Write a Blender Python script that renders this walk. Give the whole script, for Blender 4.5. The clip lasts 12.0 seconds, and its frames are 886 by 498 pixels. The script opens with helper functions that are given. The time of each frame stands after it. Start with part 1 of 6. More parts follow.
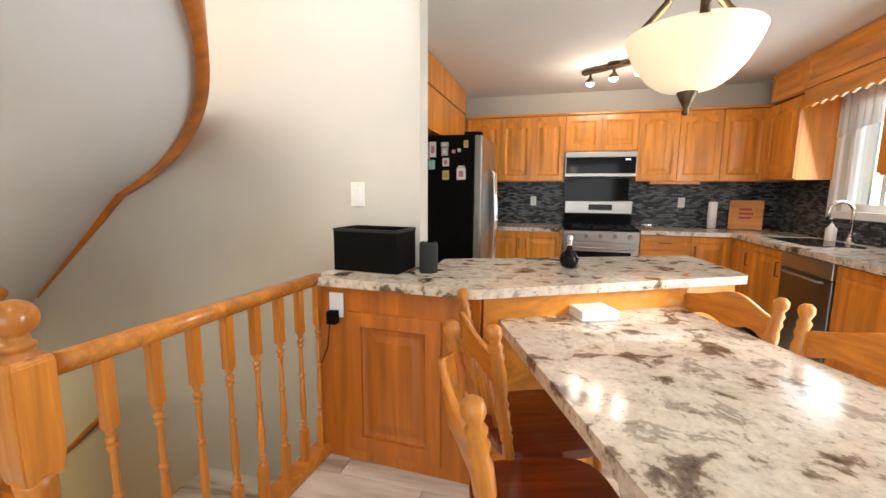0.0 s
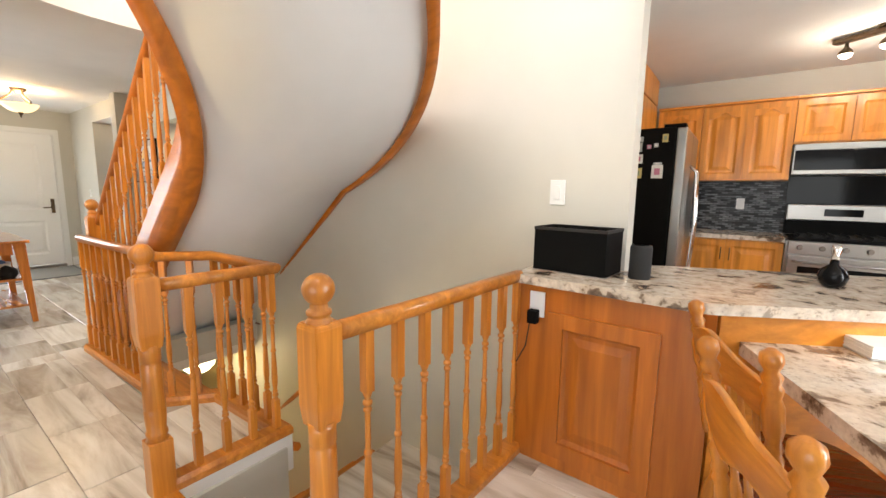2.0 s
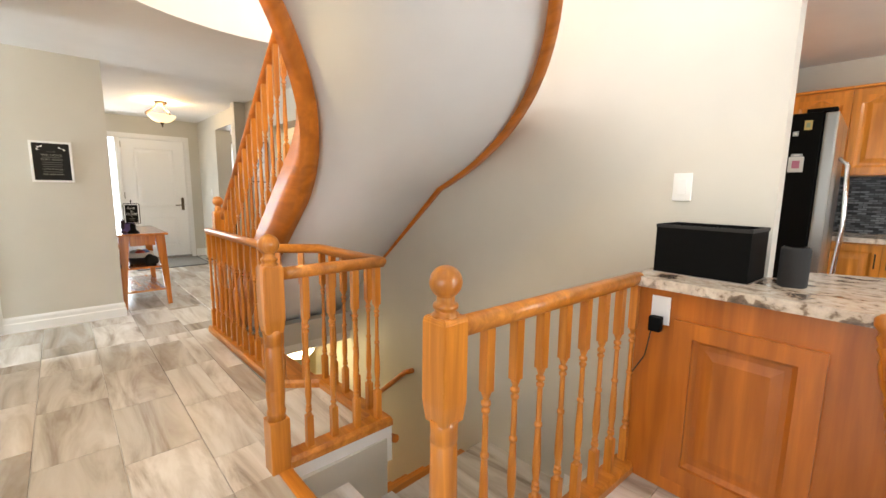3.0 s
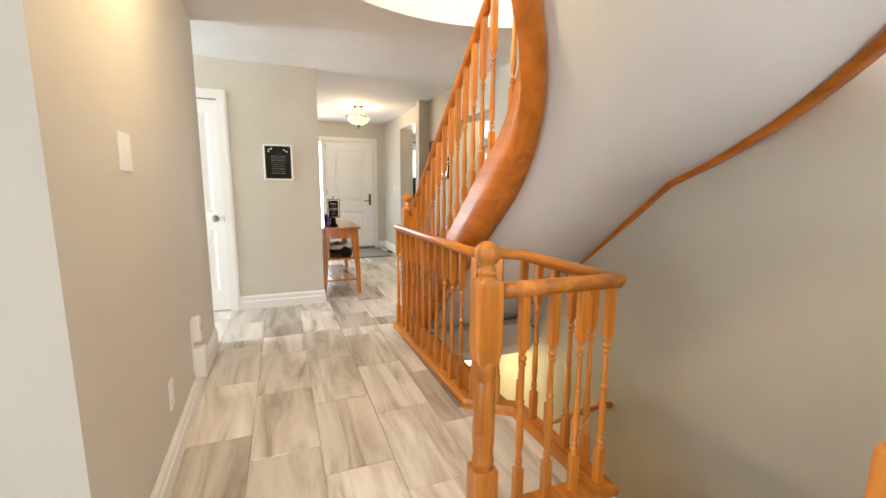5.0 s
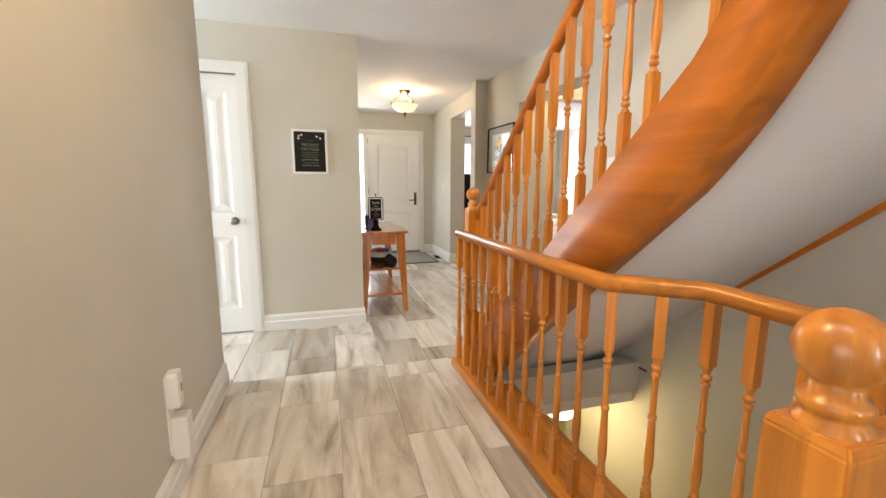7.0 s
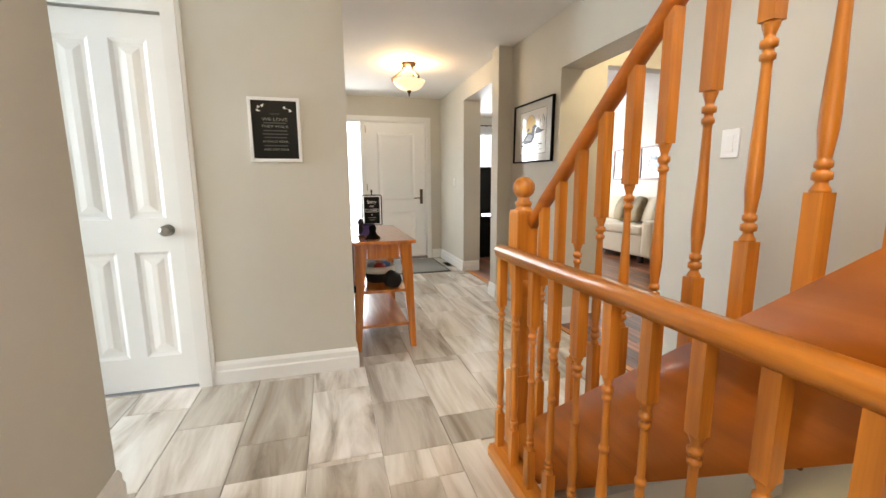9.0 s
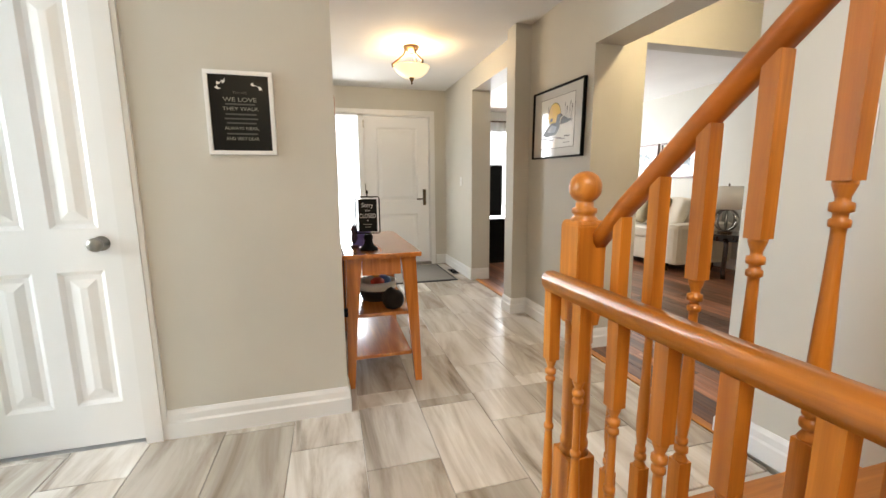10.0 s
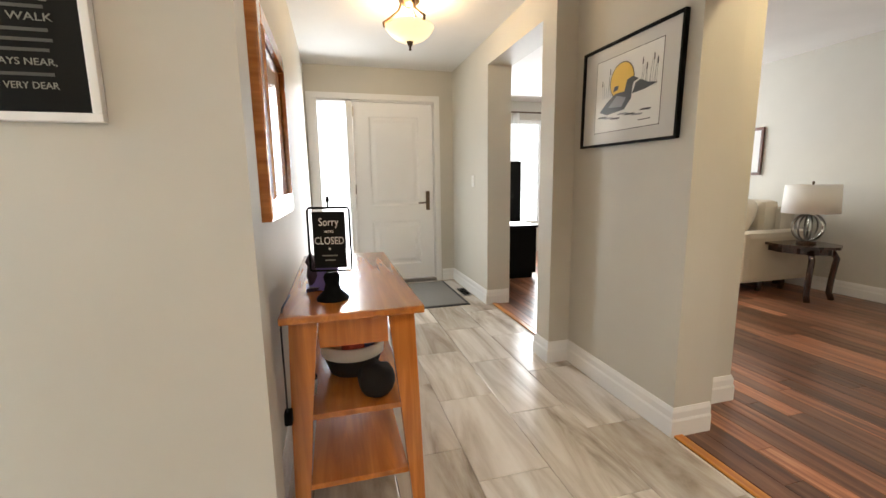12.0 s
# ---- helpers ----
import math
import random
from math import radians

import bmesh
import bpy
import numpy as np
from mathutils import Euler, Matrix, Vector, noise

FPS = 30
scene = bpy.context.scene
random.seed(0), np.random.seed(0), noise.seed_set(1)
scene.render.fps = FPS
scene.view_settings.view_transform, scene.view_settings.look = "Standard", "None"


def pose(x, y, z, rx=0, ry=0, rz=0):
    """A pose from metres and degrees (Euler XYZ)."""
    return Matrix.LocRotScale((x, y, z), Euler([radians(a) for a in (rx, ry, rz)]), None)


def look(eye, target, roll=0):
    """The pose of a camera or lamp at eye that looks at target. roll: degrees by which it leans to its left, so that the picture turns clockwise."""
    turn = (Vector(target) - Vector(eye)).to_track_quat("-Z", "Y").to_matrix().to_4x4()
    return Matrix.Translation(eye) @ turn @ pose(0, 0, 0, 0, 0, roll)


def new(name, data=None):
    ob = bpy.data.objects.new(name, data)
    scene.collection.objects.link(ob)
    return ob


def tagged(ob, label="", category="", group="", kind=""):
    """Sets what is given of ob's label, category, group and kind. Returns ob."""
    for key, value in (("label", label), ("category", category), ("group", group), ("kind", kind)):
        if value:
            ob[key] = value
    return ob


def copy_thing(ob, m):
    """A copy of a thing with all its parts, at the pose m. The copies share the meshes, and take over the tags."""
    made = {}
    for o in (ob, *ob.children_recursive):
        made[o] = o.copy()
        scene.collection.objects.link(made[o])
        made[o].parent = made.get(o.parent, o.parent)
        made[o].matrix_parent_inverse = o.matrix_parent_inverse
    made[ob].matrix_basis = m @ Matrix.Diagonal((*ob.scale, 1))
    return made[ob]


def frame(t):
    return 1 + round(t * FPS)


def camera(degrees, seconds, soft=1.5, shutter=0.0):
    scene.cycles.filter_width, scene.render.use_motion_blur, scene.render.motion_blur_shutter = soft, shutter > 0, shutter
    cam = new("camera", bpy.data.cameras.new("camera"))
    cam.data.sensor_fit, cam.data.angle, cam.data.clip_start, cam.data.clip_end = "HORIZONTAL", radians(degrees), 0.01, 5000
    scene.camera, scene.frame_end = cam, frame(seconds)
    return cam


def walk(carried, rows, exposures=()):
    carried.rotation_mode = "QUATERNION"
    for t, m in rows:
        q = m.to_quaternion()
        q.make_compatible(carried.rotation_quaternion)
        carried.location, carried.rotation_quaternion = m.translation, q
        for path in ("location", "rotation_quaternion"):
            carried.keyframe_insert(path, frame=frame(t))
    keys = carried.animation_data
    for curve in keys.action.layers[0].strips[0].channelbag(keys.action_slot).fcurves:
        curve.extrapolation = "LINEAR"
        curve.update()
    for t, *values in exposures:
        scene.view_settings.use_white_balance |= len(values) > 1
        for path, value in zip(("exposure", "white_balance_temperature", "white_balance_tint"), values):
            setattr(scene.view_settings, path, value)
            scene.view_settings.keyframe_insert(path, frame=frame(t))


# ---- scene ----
cam = camera(95.0, 12.0)
PATH = [
    (0, (0.214, -0.033, 1.276), (-0.306, 1.878, 0.998), 0.4),
    (0.5, (0.163, -0.04, 1.265), (-0.531, 1.815, 0.989), 0.4),
    (1, (0.095, -0.065, 1.261), (-0.762, 1.722, 0.988), 0.6),
    (1.5, (0.04, -0.077, 1.258), (-0.978, 1.622, 0.982), 0.7),
    (2, (-0.031, -0.105, 1.254), (-1.196, 1.496, 0.976), 0.8),
    (2.5, (-0.109, -0.128, 1.232), (-1.422, 1.355, 0.958), 0.8),
    (3, (-0.174, -0.153, 1.224), (-1.617, 1.203, 0.945), 0.7),
    (3.5, (-0.276, -0.179, 1.228), (-1.832, 1.044, 0.941), 0.7),
    (5.5, (-0.898, -0.149, 1.196), (-2.775, 0.473, 0.895), 0.4),
    (6, (-1.114, -0.132, 1.177), (-3.004, 0.451, 0.879), 0.4),
    (6.5, (-1.356, -0.092, 1.176), (-3.254, 0.461, 0.873), 0.2),
    (7, (-1.591, -0.064, 1.168), (-3.492, 0.478, 0.864), 0.1),
    (9, (-2.566, 0.096, 1.136), (-4.47, 0.621, 0.821), -0.4),
    (9.5, (-2.818, 0.13, 1.129), (-4.723, 0.653, 0.816), -0.4),
    (10, (-3.074, 0.175, 1.132), (-4.98, 0.696, 0.817), -0.5),
    (10.5, (-3.315, 0.228, 1.13), (-5.222, 0.742, 0.817), -0.6),
    (11, (-3.562, 0.273, 1.131), (-5.47, 0.787, 0.82), -0.7),
    (11.5, (-3.808, 0.326, 1.134), (-5.717, 0.836, 0.822), -0.8),
    (12, (-4.042, 0.391, 1.132), (-5.952, 0.896, 0.82), -0.9),
]
walk(cam, [(t, look(eye, target, roll)) for t, eye, target, roll in PATH],
     exposures=((0.0, 0.14), (1.5, 0.26), (3.0, 0.28), (5.5, 0.30), (7.0, 0.16), (9.5, 0.08), (12.0, 0.06)))

# ---- world and light ----
world = bpy.data.worlds.new("sky")
scene.world = world
world.use_nodes = True
wn = world.node_tree.nodes
sky = wn.new("ShaderNodeTexSky")
sky.sky_type = "NISHITA"
sky.sun_disc = False
sky.sun_elevation, sky.sun_rotation = radians(28), radians(104)
wn["Background"].inputs["Strength"].default_value = 0.12
world.node_tree.links.new(sky.outputs[0], wn["Background"].inputs[0])


def sun_lamp():
    d = bpy.data.lights.new("sun", "SUN")
    d.energy, d.angle, d.color = 2.6, radians(0.5), (1, 0.95, 0.86)
    ob = new("sun", d)
    ob.matrix_world = look((12.6, -1.0, 7.0), (0.8, 1.85, 0.8))


def area(name, eye, target, w, h, power, color):
    d = bpy.data.lights.new(name, "AREA")
    d.shape, d.size, d.size_y, d.energy, d.color = "RECTANGLE", w, h, power, color
    ob = new(name, d)
    ob.matrix_world = look(eye, target)
    return ob


def bulb(name, at, power, color, size=0.06):
    d = bpy.data.lights.new(name, "POINT")
    d.energy, d.color, d.shadow_soft_size = power, color, size
    ob = new(name, d)
    ob.location = at
    return ob


DAY, WARM = (0.93, 0.97, 1.0), (1.0, 0.72, 0.42)
sun_lamp()
area("light_kitchen_window", (2.49, 3.79, 1.6), (0, 3.2, 0.9), 0.85, 0.85, 11, DAY)
# unseen south light, added to fill the dining side
area("light_dining_fill", (0.5, -3.25, 1.15), (0.3, 2, 1.1), 2.8, 1.9, 48, DAY)
area("light_patio", (2.49, 1.28, 1.15), (-0.6, 1.1, 0.8), 0.56, 1.9, 56, DAY)
area("light_recess_window", (-4.62, -3.28, 1.5), (-4.62, 0, 0.5), 0.7, 1.5, 72, (0.82, 0.92, 1.0))
area("light_sidelight", (-8.60, 0.41, 1.2), (-5, 0.7, 0.6), 0.28, 1.8, 22, DAY)
area("light_living_window", (-10.05, 3.7, 1.35), (-6, 3.8, 0.9), 2.2, 1.6, 118, DAY)
# unseen upper window; its beam is placed to brighten the stair wall's east end
area("light_upper_window", (-1.0, -0.45, 4.2), (-1.2, 1.9, 2.1), 1.5, 1.3, 108, (1.0, 0.96, 0.92))
bulb("light_foyer", (-7.0, 0.96, 2.27), 18, WARM)
bulb("light_pendant", (0.535, 1.2, 1.70), 2.5, (1.0, 0.85, 0.66))
bulb("light_basement", (-3.87, 1.425, -0.50), 9, (1.0, 0.76, 0.36))
bulb("light_hall_pot", (-2.35, -0.33, 2.30), 38, (1.0, 0.75, 0.40), 0.05)
bulb("light_passage_pot", (-4.80, 2.30, 2.38), 30, (1.0, 0.78, 0.46), 0.05)
for i in range(3):
    bulb("light_track", (0.50 + 0.19 * i, 4.22 - 0.137 * i, 2.24), 5, (1.0, 0.86, 0.68), 0.05)

# ---- materials ----


def mat(name, color, rough=0.5, metal=0.0, coat=0.0):
    m = bpy.data.materials.new(name)
    m.use_nodes = True
    b = m.node_tree.nodes["Principled BSDF"]
    b.inputs["Base Color"].default_value = (*color, 1)
    b.inputs["Roughness"].default_value = rough
    b.inputs["Metallic"].default_value = metal
    b.inputs["Coat Weight"].default_value = coat
    b.inputs["Coat Roughness"].default_value = 0.12
    return m


def node(m, kind, **values):
    n = m.node_tree.nodes.new(kind)
    for k, v in values.items():
        n.inputs[k.replace("_", " ")].default_value = v
    return n


def link(m, a, b):
    m.node_tree.links.new(a, b)


def ramp(m, stops):
    r = m.node_tree.nodes.new("ShaderNodeValToRGB")
    e = r.color_ramp.elements
    while len(e) < len(stops):
        e.new(0.5)
    for el, (p, c) in zip(e, stops):
        el.position, el.color = p, (*c, 1)
    return r


def coords(m, scale, source="Object", shift=True):
    tc = m.node_tree.nodes.new("ShaderNodeTexCoord")
    mp = m.node_tree.nodes.new("ShaderNodeMapping")
    mp.inputs["Scale"].default_value = scale
    link(m, tc.outputs[source], mp.inputs["Vector"])
    if shift:
        oi = m.node_tree.nodes.new("ShaderNodeObjectInfo")
        sc = m.node_tree.nodes.new("ShaderNodeVectorMath")
        sc.operation = "SCALE"
        sc.inputs[0].default_value = (37.0, 23.0, 51.0)
        link(m, oi.outputs["Random"], sc.inputs["Scale"])
        link(m, sc.outputs[0], mp.inputs["Location"])
    return mp.outputs[0]


def bump(m, height, strength, distance=0.01):
    b = m.node_tree.nodes.new("ShaderNodeBump")
    b.inputs["Strength"].default_value, b.inputs["Distance"].default_value = strength, distance
    link(m, height, b.inputs["Height"])
    link(m, b.outputs[0], m.node_tree.nodes["Principled BSDF"].inputs["Normal"])


def wood(name, light, dark, axis, rough=0.32, coat=0.35, fine=34.0, spread=0.10):
    """Clear-coated timber with long grain along an axis."""
    m = mat(name, light, rough, 0, coat)
    p = m.node_tree.nodes["Principled BSDF"]
    s = [fine] * 3
    s["xyz".index(axis)] = 1.6
    v = coords(m, s)
    n1 = node(m, "ShaderNodeTexNoise", Scale=1.0, Detail=6.0, Roughness=0.62, Distortion=0.6)
    link(m, v, n1.inputs["Vector"])
    s2 = [7.0] * 3
    s2["xyz".index(axis)] = 0.7
    n2 = node(m, "ShaderNodeTexNoise", Scale=1.0, Detail=3.0, Roughness=0.5, Distortion=1.6)
    link(m, coords(m, s2), n2.inputs["Vector"])
    mid = tuple(0.5 * (a + b) for a, b in zip(light, dark))
    r1 = ramp(m, [(0.5 - 2 * spread, dark), (0.5, mid), (0.5 + 1.4 * spread, light)])
    link(m, n1.outputs["Fac"], r1.inputs["Fac"])
    r2 = ramp(m, [(0.32, (0.72, 0.68, 0.62)), (0.62, (1.08, 1.05, 1.0))])
    link(m, n2.outputs["Fac"], r2.inputs["Fac"])
    mx = m.node_tree.nodes.new("ShaderNodeMix")
    mx.data_type, mx.blend_type = "RGBA", "MULTIPLY"
    mx.inputs[0].default_value = 1.0
    link(m, r1.outputs[0], mx.inputs[6])
    link(m, r2.outputs[0], mx.inputs[7])
    link(m, mx.outputs[2], p.inputs["Base Color"])
    bump(m, n1.outputs["Fac"], 0.12, 0.004)
    return m


def paint(name, color, rough=0.55, grain=140.0, strength=0.12, vary=0.04):
    """Rolled wall paint: faint orange-peel and slight unevenness."""
    m = mat(name, color, rough)
    v = coords(m, (1, 1, 1), shift=False)
    n = node(m, "ShaderNodeTexNoise", Scale=grain, Detail=3.0)
    link(m, v, n.inputs["Vector"])
    big = node(m, "ShaderNodeTexNoise", Scale=1.3, Detail=4.0, Roughness=0.6)
    link(m, v, big.inputs["Vector"])
    lo, hi = tuple(c * (1 - vary) for c in color), tuple(min(1, c * (1 + vary)) for c in color)
    r = ramp(m, [(0.3, lo), (0.7, hi)])
    link(m, big.outputs["Fac"], r.inputs["Fac"])
    link(m, r.outputs[0], m.node_tree.nodes["Principled BSDF"].inputs["Base Color"])
    bump(m, n.outputs["Fac"], strength, 0.002)
    return m


def granite():
    m = mat("granite", (0.6, 0.54, 0.47), 0.14, 0, 0.0)
    p = m.node_tree.nodes["Principled BSDF"]
    v = coords(m, (1, 1, 1), shift=False)
    warp = node(m, "ShaderNodeTexNoise", Scale=3.5, Detail=3.0)
    link(m, v, warp.inputs["Vector"])
    mixv = m.node_tree.nodes.new("ShaderNodeVectorMath")
    mixv.operation = "MULTIPLY_ADD"
    mixv.inputs[1].default_value = (0.12, 0.12, 0.12)
    link(m, warp.outputs["Color"], mixv.inputs[0])
    link(m, v, mixv.inputs[2])
    patch = node(m, "ShaderNodeTexNoise", Scale=7.0, Detail=9.0, Roughness=0.60, Distortion=0.25)
    link(m, mixv.outputs[0], patch.inputs["Vector"])
    r1 = ramp(m, [(0.34, (0.10, 0.07, 0.05)), (0.395, (0.24, 0.175, 0.13)), (0.415, (0.36, 0.285, 0.22)), (0.43, (0.60, 0.515, 0.42)), (0.49, (0.68, 0.60, 0.51)), (0.56, (0.74, 0.675, 0.59)), (0.605, (0.66, 0.58, 0.48)), (0.615, (0.44, 0.375, 0.31)), (0.66, (0.40, 0.34, 0.28)), (0.675, (0.66, 0.60, 0.52))])
    link(m, patch.outputs["Fac"], r1.inputs["Fac"])
    speck = node(m, "ShaderNodeTexNoise", Scale=38.0, Detail=6.0, Roughness=0.7)
    link(m, v, speck.inputs["Vector"])
    r2 = ramp(m, [(0.30, (0.25, 0.22, 0.20)), (0.42, (0.85, 0.82, 0.8)), (0.6, (1.05, 1.04, 1.02))])
    link(m, speck.outputs["Fac"], r2.inputs["Fac"])
    mx = m.node_tree.nodes.new("ShaderNodeMix")
    mx.data_type, mx.blend_type = "RGBA", "MULTIPLY"
    mx.inputs[0].default_value = 0.9
    link(m, r1.outputs[0], mx.inputs[6])
    link(m, r2.outputs[0], mx.inputs[7])
    link(m, mx.outputs[2], p.inputs["Base Color"])
    return m


def streaked(name, tones, axis, along, across, rough, coat=0.0, relief=0.1, low=0.74, high=1.12):
    """Printed stone-wood tile or plank: long uneven streaks, each piece its own."""
    m = mat(name, tones[0], rough, 0, coat)
    p = m.node_tree.nodes["Principled BSDF"]
    s = [across] * 3
    s["xyz".index(axis)] = along
    v = coords(m, s)
    n = node(m, "ShaderNodeTexNoise", Scale=1.0, Detail=7.0, Roughness=0.6, Distortion=1.1)
    link(m, v, n.inputs["Vector"])
    k = len(tones)
    r = ramp(m, [(0.30 + 0.40 * i / (k - 1), c) for i, c in enumerate(tones)])
    link(m, n.outputs["Fac"], r.inputs["Fac"])
    oi = m.node_tree.nodes.new("ShaderNodeObjectInfo")
    r2 = ramp(m, [(0.0, (low, low * 0.95, low * 0.88)), (0.5, (0.95, 0.94, 0.92)), (1.0, (high, high * 0.99, high * 0.98))])
    link(m, oi.outputs["Random"], r2.inputs["Fac"])
    mx = m.node_tree.nodes.new("ShaderNodeMix")
    mx.data_type, mx.blend_type = "RGBA", "MULTIPLY"
    mx.inputs[0].default_value = 1.0
    link(m, r.outputs[0], mx.inputs[6])
    link(m, r2.outputs[0], mx.inputs[7])
    link(m, mx.outputs[2], p.inputs["Base Color"])
    bump(m, n.outputs["Fac"], relief, 0.003)
    return m


def mosaic():
    m = mat("mosaic_backsplash", (0.05, 0.05, 0.055), 0.32)
    p = m.node_tree.nodes["Principled BSDF"]
    tc = m.node_tree.nodes.new("ShaderNodeTexCoord")
    sep = m.node_tree.nodes.new("ShaderNodeSeparateXYZ")
    add = m.node_tree.nodes.new("ShaderNodeMath")
    com = m.node_tree.nodes.new("ShaderNodeCombineXYZ")
    link(m, tc.outputs["Object"], sep.inputs[0])
    link(m, sep.outputs[0], add.inputs[0])
    link(m, sep.outputs[1], add.inputs[1])
    link(m, add.outputs[0], com.inputs[0])
    link(m, sep.outputs[2], com.inputs[1])
    br = node(m, "ShaderNodeTexBrick", Scale=1.0, Mortar_Size=0.0022, Brick_Width=0.060, Row_Height=0.019, Bias=-0.2)
    br.inputs["Color1"].default_value, br.inputs["Color2"].default_value = (0.012, 0.013, 0.015, 1), (0.24, 0.25, 0.265, 1)
    br.inputs["Mortar"].default_value = (0.012, 0.012, 0.012, 1)
    p.inputs["Specular IOR Level"].default_value = 0.25
    link(m, com.outputs[0], br.inputs["Vector"])
    link(m, br.outputs["Color"], p.inputs["Base Color"])
    bump(m, br.outputs["Fac"], -0.4, 0.003)
    return m


def glow(name, color, strength):
    m = mat(name, color, 0.4)
    p = m.node_tree.nodes["Principled BSDF"]
    p.inputs["Emission Color"].default_value = (*color, 1)
    p.inputs["Emission Strength"].default_value = strength
    return m


def brushed(name, color, rough=0.3):
    m = mat(name, color, rough, 1.0)
    n = node(m, "ShaderNodeTexNoise", Scale=1.0, Detail=3.0)
    link(m, coords(m, (3, 3, 260)), n.inputs["Vector"])
    bump(m, n.outputs["Fac"], 0.06, 0.001)
    return m


OAK_L, OAK_D = (0.68, 0.270, 0.036), (0.47, 0.155, 0.016)
OAK_Z = wood("honey_oak_upright", OAK_L, OAK_D, "z")
OAK_X = wood("honey_oak_x", OAK_L, OAK_D, "x")
OAK_Y = wood("honey_oak_y", OAK_L, OAK_D, "y")
STRING = wood("stair_string_oak", (0.58, 0.185, 0.018), (0.46, 0.135, 0.011), "x", 0.38, 0.15, 22.0, 0.16)
CAB_Z = wood("cabinet_oak_upright", (0.76, 0.310, 0.040), (0.62, 0.225, 0.024), "z", 0.35, 0.25)
CAB_X = wood("cabinet_oak_x", (0.76, 0.310, 0.040), (0.62, 0.225, 0.024), "x", 0.35, 0.25)
CAB_Y = wood("cabinet_oak_y", (0.76, 0.310, 0.040), (0.62, 0.225, 0.024), "y", 0.35, 0.25)
BAR_Z_OAK = wood("bar_oak_upright", (0.60, 0.195, 0.022), (0.42, 0.120, 0.012), "z", 0.33, 0.3, 26.0, 0.16)
SEAT = wood("cherry_seat", (0.22, 0.036, 0.008), (0.12, 0.016, 0.004), "x", 0.22, 0.6)
CONSOLE = wood("console_oak", (0.64, 0.235, 0.045), (0.42, 0.135, 0.022), "z", 0.25, 0.5)
CONSOLE_X = wood("console_oak_x", (0.64, 0.235, 0.045), (0.42, 0.135, 0.022), "x", 0.25, 0.5, 22.0)
DARKWOOD = wood("dark_mahogany", (0.05, 0.016, 0.008), (0.02, 0.007, 0.004), "z", 0.2, 0.5)
WALL = paint("greige_wall_paint", (0.585, 0.565, 0.505))
CEIL = paint("ceiling_paint", (0.80, 0.79, 0.77), 0.8, 90.0, 0.35)
SOFFIT = paint("white_plaster", (0.80, 0.80, 0.80), 0.7)
TRIM = paint("white_trim_paint", (0.82, 0.82, 0.81), 0.35, 60.0, 0.03, 0.02)
DOORPAINT = paint("white_door_paint", (0.86, 0.86, 0.855), 0.38, 60.0, 0.05, 0.02)
BASEMENT = paint("cream_basement_paint", (0.72, 0.60, 0.34))
GRANITE = granite()
MOSAIC = mosaic()
TILE = streaked("grey_wood_tile", [(0.27, 0.225, 0.18), (0.52, 0.465, 0.405), (0.70, 0.66, 0.61), (0.80, 0.775, 0.74)], "x", 0.9, 5.5, 0.24, low=0.70)
GROUT = paint("grout", (0.70, 0.67, 0.62), 0.9)
PLANK = streaked("acacia_plank", [(0.05, 0.022, 0.013), (0.15, 0.055, 0.026), (0.25, 0.105, 0.052), (0.34, 0.19, 0.11)], "x", 1.0, 22.0, 0.28, 0.2, 0.1, 0.45, 2.1)
STEEL = brushed("stainless_steel", (0.43, 0.42, 0.40), 0.30)
CHROME = mat("chrome", (0.78, 0.78, 0.78), 0.12, 1.0)
BRONZE = brushed("oiled_bronze", (0.12, 0.085, 0.055), 0.4)
NICKEL = brushed("dark_nickel", (0.30, 0.28, 0.25), 0.3)
BLACK = mat("black_plastic", (0.006, 0.006, 0.006), 0.6)
FRIDGE = mat("black_fridge_side", (0.006, 0.005, 0.004), 0.55)
for soft in (BLACK, FRIDGE):
    soft.node_tree.nodes["Principled BSDF"].inputs["Specular IOR Level"].default_value = 0.05
BLACKGLASS = mat("black_glass", (0.006, 0.006, 0.007), 0.08)
BLACKGLASS.node_tree.nodes["Principled BSDF"].inputs["Specular IOR Level"].default_value = 0.18
PLASTIC = mat("white_plastic", (0.82, 0.82, 0.80), 0.35)
GLASS = mat("window_glass", (1, 1, 1), 0.02)
GLASS.node_tree.nodes["Principled BSDF"].inputs["Transmission Weight"].default_value = 1.0
PICGLASS = mat("picture_paper", (0.80, 0.80, 0.78), 0.08, 0, 0.6)
CHALK = mat("chalk_black", (0.009, 0.009, 0.009), 0.35)
CHALK.node_tree.nodes["Principled BSDF"].inputs["Specular IOR Level"].default_value = 0.12
SHADE = glow("alabaster_glass", (1.0, 0.87, 0.64), 0.42)
SHADE2 = glow("foyer_alabaster", (1.0, 0.80, 0.50), 0.9)
LED = glow("spot_bulb", (1.0, 0.92, 0.78), 12.0)
DAYGLOW = glow("bright_daylight", (0.95, 0.98, 1.0), 2.2)
SOFA = paint("cream_upholstery", (0.62, 0.55, 0.44), 0.9, 420.0, 0.5, 0.06)
LINEN = paint("linen_shade", (0.82, 0.80, 0.75), 0.9, 300.0, 0.3, 0.03)
SHEER = mat("sheer_voile", (0.9, 0.9, 0.9), 0.9)
SHEER.node_tree.nodes["Principled BSDF"].inputs["Transmission Weight"].default_value = 0.75
SHEER.node_tree.nodes["Principled BSDF"].inputs["IOR"].default_value = 1.02
CLOTH = paint("white_cloth", (0.80, 0.80, 0.78), 0.9, 300.0, 0.3, 0.03)
MATGREY = paint("grey_doormat", (0.20, 0.19, 0.175), 0.95, 260.0, 0.8, 0.1)
